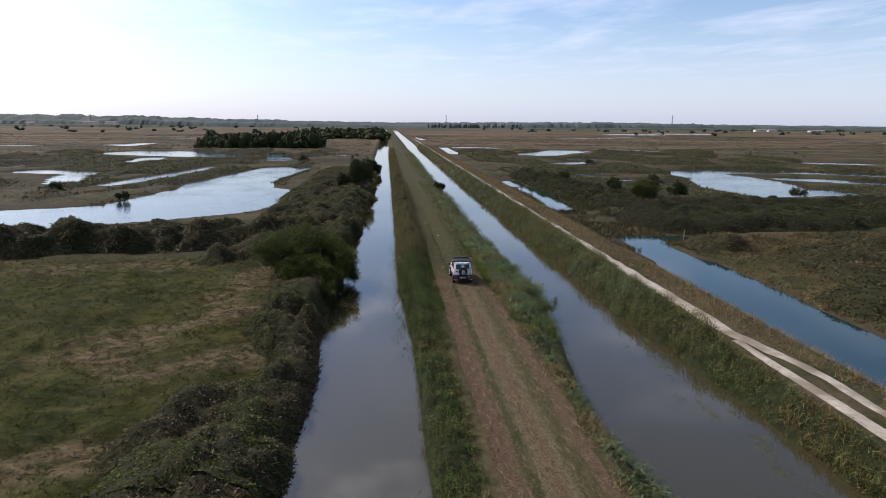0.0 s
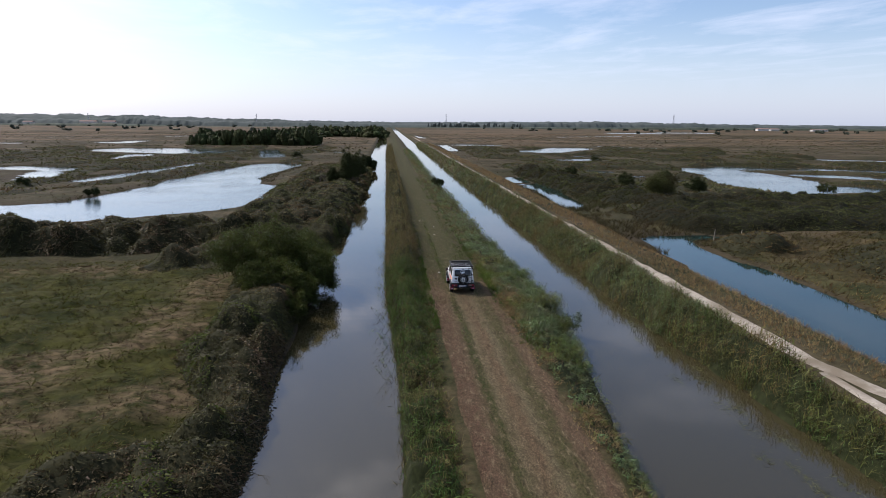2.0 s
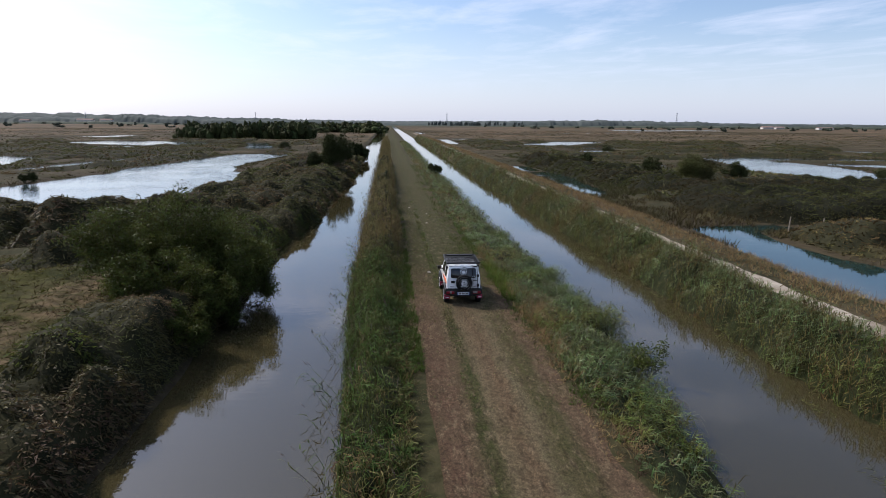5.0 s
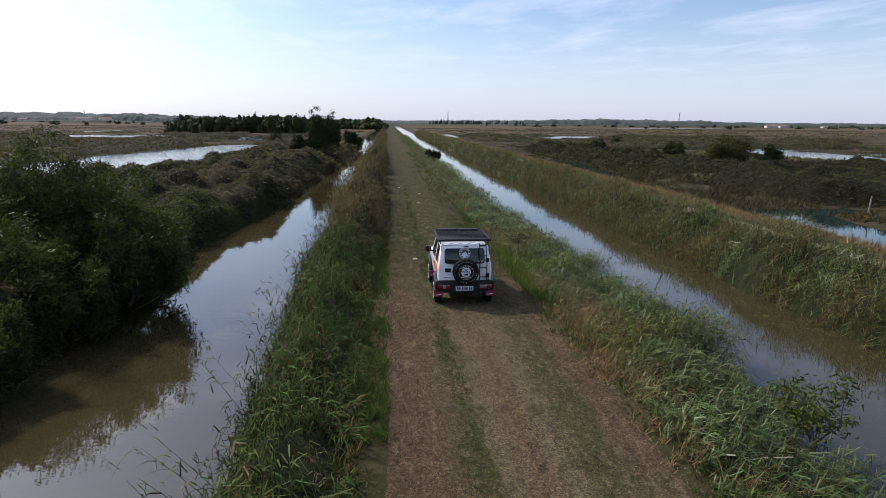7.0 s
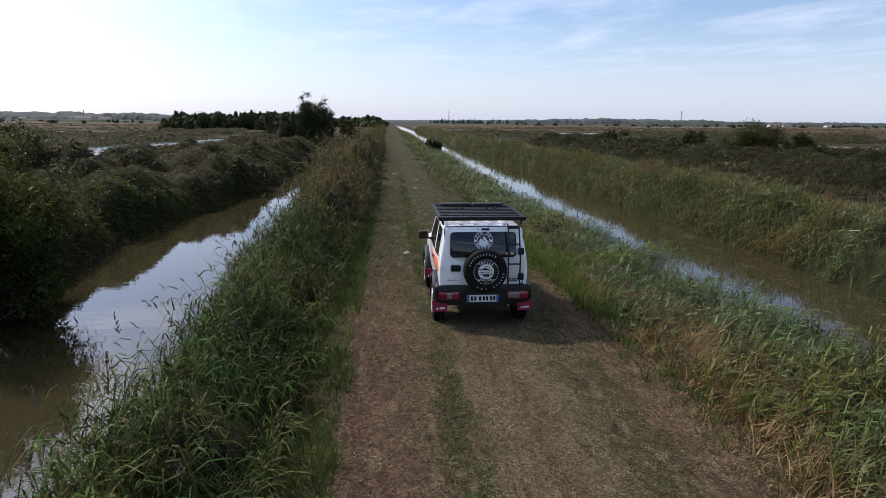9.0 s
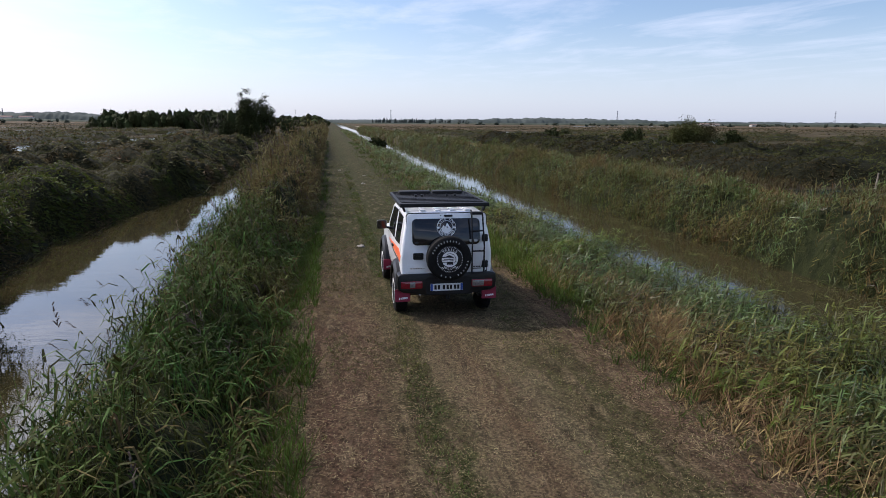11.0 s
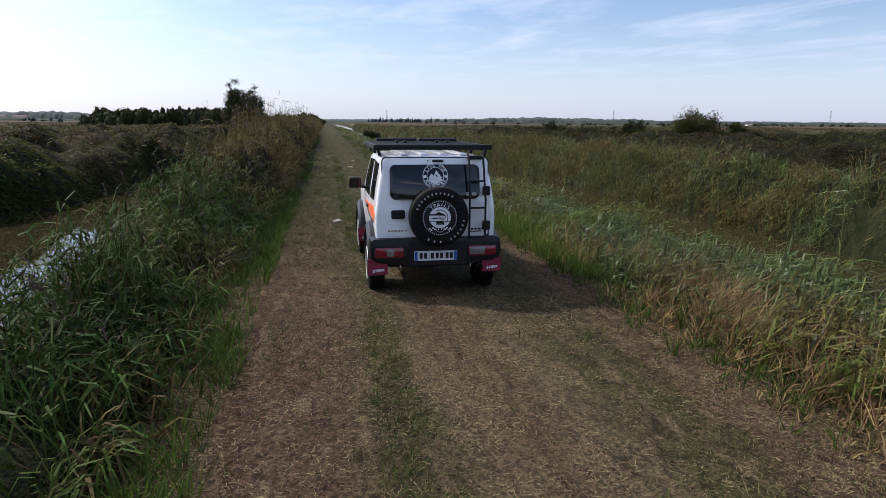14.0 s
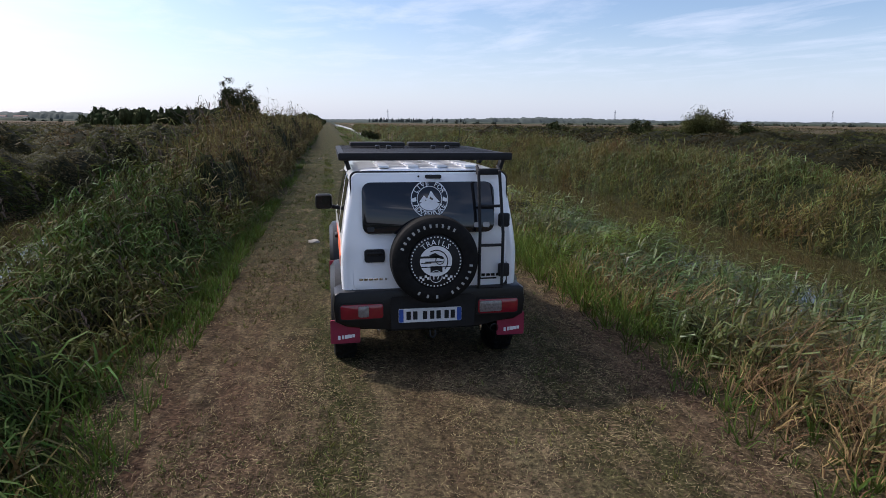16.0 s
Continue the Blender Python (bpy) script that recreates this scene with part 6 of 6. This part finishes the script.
tree("alder_bush", "dark alder bush on the canal bank", -13.4, 74.0, 3.6, 9, 0.5, 16000, 0.16, wood_leaf, "bush", low=0.0)
tree("alder_bush", "dark alder bush on the canal bank", -11.5, 95.0, 4.6, 7, 0.45, 3500, 0.4, wood_leaf, "bush", low=0.0)
tree("alder_bush", "dark alder bush on the canal bank", -10.2, 120.0, 4.2, 7, 0.5, 3000, 0.45, wood_leaf, "bush", low=0.0)
tree("bare_sapling", "pale leafless sapling beside the alder", -17.5, 76.0, 6.0, 5, 0.22, 0, 0.1, bark, "tree")
tree("thorn_bush", "round dark thorn bush standing above the thicket", 39.6, 57.5, 4.4, 15, 0.55, 20000, 0.17, thorn_leaf, "bush", low=0.0, long=2.2, puff=0.11)
tree("thorn_bush", "small thorn bush in the marsh", 39.0, 70.0, 3.2, 8, 0.8, 6000, 0.2, wood_leaf, "bush", low=0.0)
tree("thorn_bush", "small thorn bush in the marsh", 47.5, 62.0, 3.0, 7, 0.8, 6000, 0.2, wood_leaf, "bush", low=0.0)
tree("thorn_bush", "small thorn bush in the marsh", 33.5, 90.0, 2.8, 7, 0.8, 2000, 0.36, wood_leaf, "bush", low=0.0)
tree("thorn_bush", "small thorn bush by the canal", 4.7, 78.0, 1.7, 7, 0.9, 1500, 0.28, wood_leaf, "bush", low=0.0)
for x, y, h in ((-52, 64, 1.6), (-70, 78, 1.8), (58, 96, 2.0), (70, 60, 2.2), (-34, 170, 3.0), (60, 150, 2.5)):
    tree("marsh_bush", "low dark bush in the marsh", x, y, h, 8, 0.9, 2200, 0.20, wood_leaf, "bush", low=0.0, puff=0.16)


def far_trees(name, label, x, y, z, tall, wide, mat, lobes=5, leaf=0.9, per=40):
    """Many distant trees in one mesh: each a few lumpy lobes broken up by leaf clumps."""
    pieces = []
    a = np.linspace(0, 2 * np.pi, 7)[:-1]
    for j in range(lobes):
        k = len(x)
        f = rng.uniform(0.04, 0.64, k)
        cx, cy = x + rng.normal(0, 0.28, k) * wide, y + rng.normal(0, 0.28, k) * wide
        cz = z + tall * f
        r = wide * rng.uniform(0.18, 0.34, k)
        rh = np.minimum(tall * rng.uniform(0.24, 0.40, k), tall * (1 - f) + 0.02)
        rings = []
        for lat, grow in ((-1.3, 1), (-0.5, 1), (0.35, 1), (1.2, 1)):
            rr = r * math.cos(lat) * grow
            ring = np.stack([cx[:, None] + rr[:, None] * np.cos(a) * rng.uniform(0.75, 1.25, (k, 6)), cy[:, None] + rr[:, None] * np.sin(a) * rng.uniform(0.75, 1.25, (k, 6)),
                             (cz + rh * math.sin(lat))[:, None] + rh[:, None] * rng.uniform(-0.2, 0.2, (k, 6))], 2)
            rings.append(ring)
        v_ = np.stack(rings, 1).reshape(-1, 3)
        base = (np.arange(k) * 24)[:, None, None] + (np.arange(3) * 6)[None, :, None]
        i, i2 = base + np.arange(6)[None, None], base + ((np.arange(6) + 1) % 6)[None, None]
        pieces.append((v_, np.stack([i, i2, i2 + 6, i + 6], -1).reshape(-1, 4)))
        m = max(1, per // lobes)
        ii = np.repeat(np.arange(k), m)
        at = np.stack([cx, cy, cz], 1)[ii] + unit(rng.normal(0, 1, (len(ii), 3))) * np.stack([r, r, rh], 1)[ii] * rng.uniform(0.8, 1.25, (len(ii), 1))
        way = unit(rng.normal(0, 1, (len(ii), 3)))
        s_ = leaf * rng.uniform(0.5, 1.4, len(ii)) * wide[ii] / 6
        pieces.append(strip(at, way, flat_side(way, rng.uniform(0, 6.28, len(ii))), s_, s_ * 0.7, np.full(len(ii), 0.2), 1, 0.5))
    # trunks
    foot = np.stack([x, y, z - 0.3], 1)
    up = np.repeat(np.array([[0.0, 0.0, 1.0]]), len(x), 0)
    pieces.append(strip(foot, up, np.repeat(np.array([[1.0, 0, 0]]), len(x), 0), tall * 0.6, wide * 0.08, np.zeros(len(x)), 1, 0.3))
    v_, q_ = joined(pieces)
    return tagged(sheet(name, v_, q_, mat, smooth=False), label, "woods", kind="stuff")


k = 80
x = rng.uniform(-100, -41, k); y = rng.uniform(276, 300, k)
far_trees("marsh_wood", "dark copse of broad-leaved trees in the marsh", x, y, np.full(k, -0.6), rng.uniform(5.2, 9.2, k), rng.uniform(4.5, 8.0, k), wood_leaf, 7, 0.44, 560)
k = 130
x = rng.uniform(-78, -7, k); y = rng.uniform(440, 620, k)
far_trees("rear_wood", "dark copse beyond the canal", x, y, np.full(k, -0.6), rng.uniform(5, 9.5, k), rng.uniform(6, 10, k), wood_leaf, 6, 0.6, 140)


def belt(name, label, y, depth, crest, size, shift, mat):
    """A far belt of woodland: rounded crowns side by side, with gaps where the crest falls."""
    gx = spread([(-2300, 14), (-1150, 3.0), (1500, 14), (2600, 1)])
    gy = np.linspace(y, y + depth, 9)
    def height(x, y_):
        t = (y_ - y) / depth
        tall = np.interp(x, *crest)
        bumps = 0.30 * heaps(x, y_ * 1.6, size, shift) + 0.20 * heaps(x, y_ * 1.6, size * 0.5, shift + 1) + 0.40 * rough_noise(x, y_, size * 4, shift + 2)
        return -1.5 + tall * (0.12 + bumps) * np.sqrt(np.clip(4.2 * t * (1.12 - t), 0, 1))
    v_, q_ = lattice(gx, gy, height)
    v_[:, 1] += rng.normal(0, 1.2, len(v_))
    return tagged(sheet(name, v_, q_, mat), label, "woods", kind="stuff")


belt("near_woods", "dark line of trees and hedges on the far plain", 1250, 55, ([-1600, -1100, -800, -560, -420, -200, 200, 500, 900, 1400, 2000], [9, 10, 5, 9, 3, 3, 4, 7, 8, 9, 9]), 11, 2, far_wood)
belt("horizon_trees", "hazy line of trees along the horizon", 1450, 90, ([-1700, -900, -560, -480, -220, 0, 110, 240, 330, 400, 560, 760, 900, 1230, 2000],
                                                                 [21, 22, 25, 22, 16, 12, 12, 14, 19, 24, 23, 20, 16, 15, 15]), 16, 5, hazed_leaf)
belt("far_hills", "low wooded hills along the horizon", 2500, 300, ([-2300, -1500, -1000, -500, -150, 300, 900, 1500, 2600], [50, 48, 42, 29, 18, 20, 26, 18, 15]), 20, 9, hazed_leaf)
k = 110
x = rng.choice([-1, 1], k) * rng.uniform(150, 1000, k); y = rng.uniform(650, 1350, k)
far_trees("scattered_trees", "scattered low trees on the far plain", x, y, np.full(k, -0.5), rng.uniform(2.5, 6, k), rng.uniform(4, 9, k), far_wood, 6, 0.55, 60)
k = 90
x = np.concatenate([rng.uniform(90, 130, 20), rng.uniform(140, 210, 45), rng.uniform(215, 300, 25)]); y = rng.uniform(1380, 1410, k)
far_trees("poplar_row", "row of slim poplars on the horizon", x, y, np.full(k, -0.5), rng.uniform(7, 14.5, k), rng.uniform(2.2, 3.6, k), hazed_leaf, 5, 1.2, 20)

steel = material("pylon_steel", (0.20, 0.21, 0.23), (0.28, 0.29, 0.31), 0.3, 0.6, metal=0.3)


def pylon(x, y, tall):
    thing = tagged(new("pylon"), "grey steel lattice mast far off on the horizon", "pylon", "pylons on the horizon")
    thing.location = (x, y, -0.6)
    w = tall * 0.075
    for sx, sy in itertools.product((-1, 1), (-1, 1)):
        part("leg", tube([(sx * w, sy * w, 0), (sx * w * 0.25, sy * w * 0.25, tall * 0.7), (sx * w * 0.12, sy * w * 0.12, tall)], 0.22, sides=4), steel, thing)
    for k in range(7):
        f, g = k / 7, (k + 1) / 7
        wa, wb = w * (1 - 0.9 * f), w * (1 - 0.9 * g)
        for s_ in (-1, 1):
            part("brace", tube([(-s_ * wa, -wa, tall * f), (s_ * wb, -wb, tall * g)], 0.14, sides=4), steel, thing)
    for f, reach in ((0.97, 0.06), (0.86, 0.09)):
        part("arm", tube([(-tall * reach, 0, tall * f), (tall * reach, 0, tall * f)], 0.25, sides=4), steel, thing)
    return thing


for x, y, tall in ((139, 1480, 31), (712, 1490, 35), (-308, 1485, 28), (1330, 1480, 40), (-684, 1480, 26)):
    pylon(x, y, tall)

wall_pale = material("farm_wall", (0.48, 0.46, 0.42), (0.60, 0.57, 0.52), 0.5, 0.9)
roof_red = material("farm_roof", (0.17, 0.12, 0.10), (0.26, 0.19, 0.155), 0.6, 0.9)
pane_dark = material("farm_pane", (0.03, 0.035, 0.04), (0.05, 0.055, 0.06), 1, 0.2)


def farmhouse(x, y, z, long, deep, eaves, ridge, label, windows=4):
    house = tagged(new("farmhouse"), label, "house", "far farm buildings")
    house.location = (x, y, z)
    part("wall", box(0, 0, eaves / 2, long, deep, eaves, 0), wall_pale, house)
    bm = bmesh.new()
    ring = [(-deep / 2 - 0.4, eaves), (0, ridge), (deep / 2 + 0.4, eaves)]
    a = [bm.verts.new((-long / 2 - 0.4, p, h)) for p, h in ring]
    b_ = [bm.verts.new((long / 2 + 0.4, p, h)) for p, h in ring]
    bm.faces.new(a), bm.faces.new(b_[::-1])
    for i in range(3):
        bm.faces.new((a[i], a[(i + 1) % 3], b_[(i + 1) % 3], b_[i]))
    part("roof", bm, roof_red, house, smooth=False)
    for i in range(windows):
        part("window", box(-long / 2 + long * (i + 0.5) / windows, -deep / 2 - 0.02, eaves * 0.55, 1.2, 0.1, 1.4, 0), pane_dark, house)
    return house


for x, y, z, long, deep, eaves, ridge, label in (
        (705, 1100, -0.5, 22, 9, 3.4, 5.6, "low farmhouse with a red tiled roof"), (735, 1110, -0.5, 16, 8, 3.0, 5.0, "low farm building with a red tiled roof"),
        (812, 1090, -0.5, 30, 9, 2.6, 4.0, "long pale farm shed"), (-655, 1415, 3.0, 34, 10, 5, 7.5, "long pale farm building among trees"),
        (-610, 1412, 4.0, 26, 9, 4, 6.5, "pale farm building among trees"), (-780, 1415, 2.0, 20, 9, 4, 6.5, "pale farm building among trees")):
    farmhouse(x, y, z if z < 0 else -0.5, long, deep, eaves + max(z, 0), ridge + max(z, 0), label)

stake_wood = material("stake_wood", (0.16, 0.13, 0.10), (0.30, 0.26, 0.21), 9, 0.9, bump=0.5)
for x, y, h in ((29.2, 21.6, 1.5), (32.4, 22.0, 1.3), (30.9, 20.8, 0.9)):
    z = float(land(x, y)) - 0.2
    tagged(part("wooden_stake", tube([(x, y, z), (x + 0.03, y, z + h * 0.5), (x + 0.08, y, z + h)], 0, sides=7, taper=[0.06, 0.055, 0.04]), stake_wood),
           "weathered wooden stake at the edge of the ditch", "stake", "stakes by the ditch")

# pale stones on the track
stone_mat = material("pale_stone", (0.22, 0.20, 0.17), (0.32, 0.30, 0.27), 12, 0.9, bump=0.5)
for x, y, r in ((-1.08, 6.0, 0.12), (-0.2, 22, 0.13), (-1.25, 31, 0.12), (0.1, 27, 0.10)):
    bm = bmesh.new()
    bmesh.ops.create_icosphere(bm, subdivisions=2, radius=r)
    for v_ in bm.verts:
        v_.co *= 0.8 + 0.4 * noise.noise(v_.co * 9 + Vector((x, y, 0)))
        v_.co.z *= 0.45
    tagged(part("stone", bm, stone_mat), "pale flat stone lying on the track", "stone", "stones on the track").location = (x, y, float(land(x, y)) + 0.02 + r * 0.15)
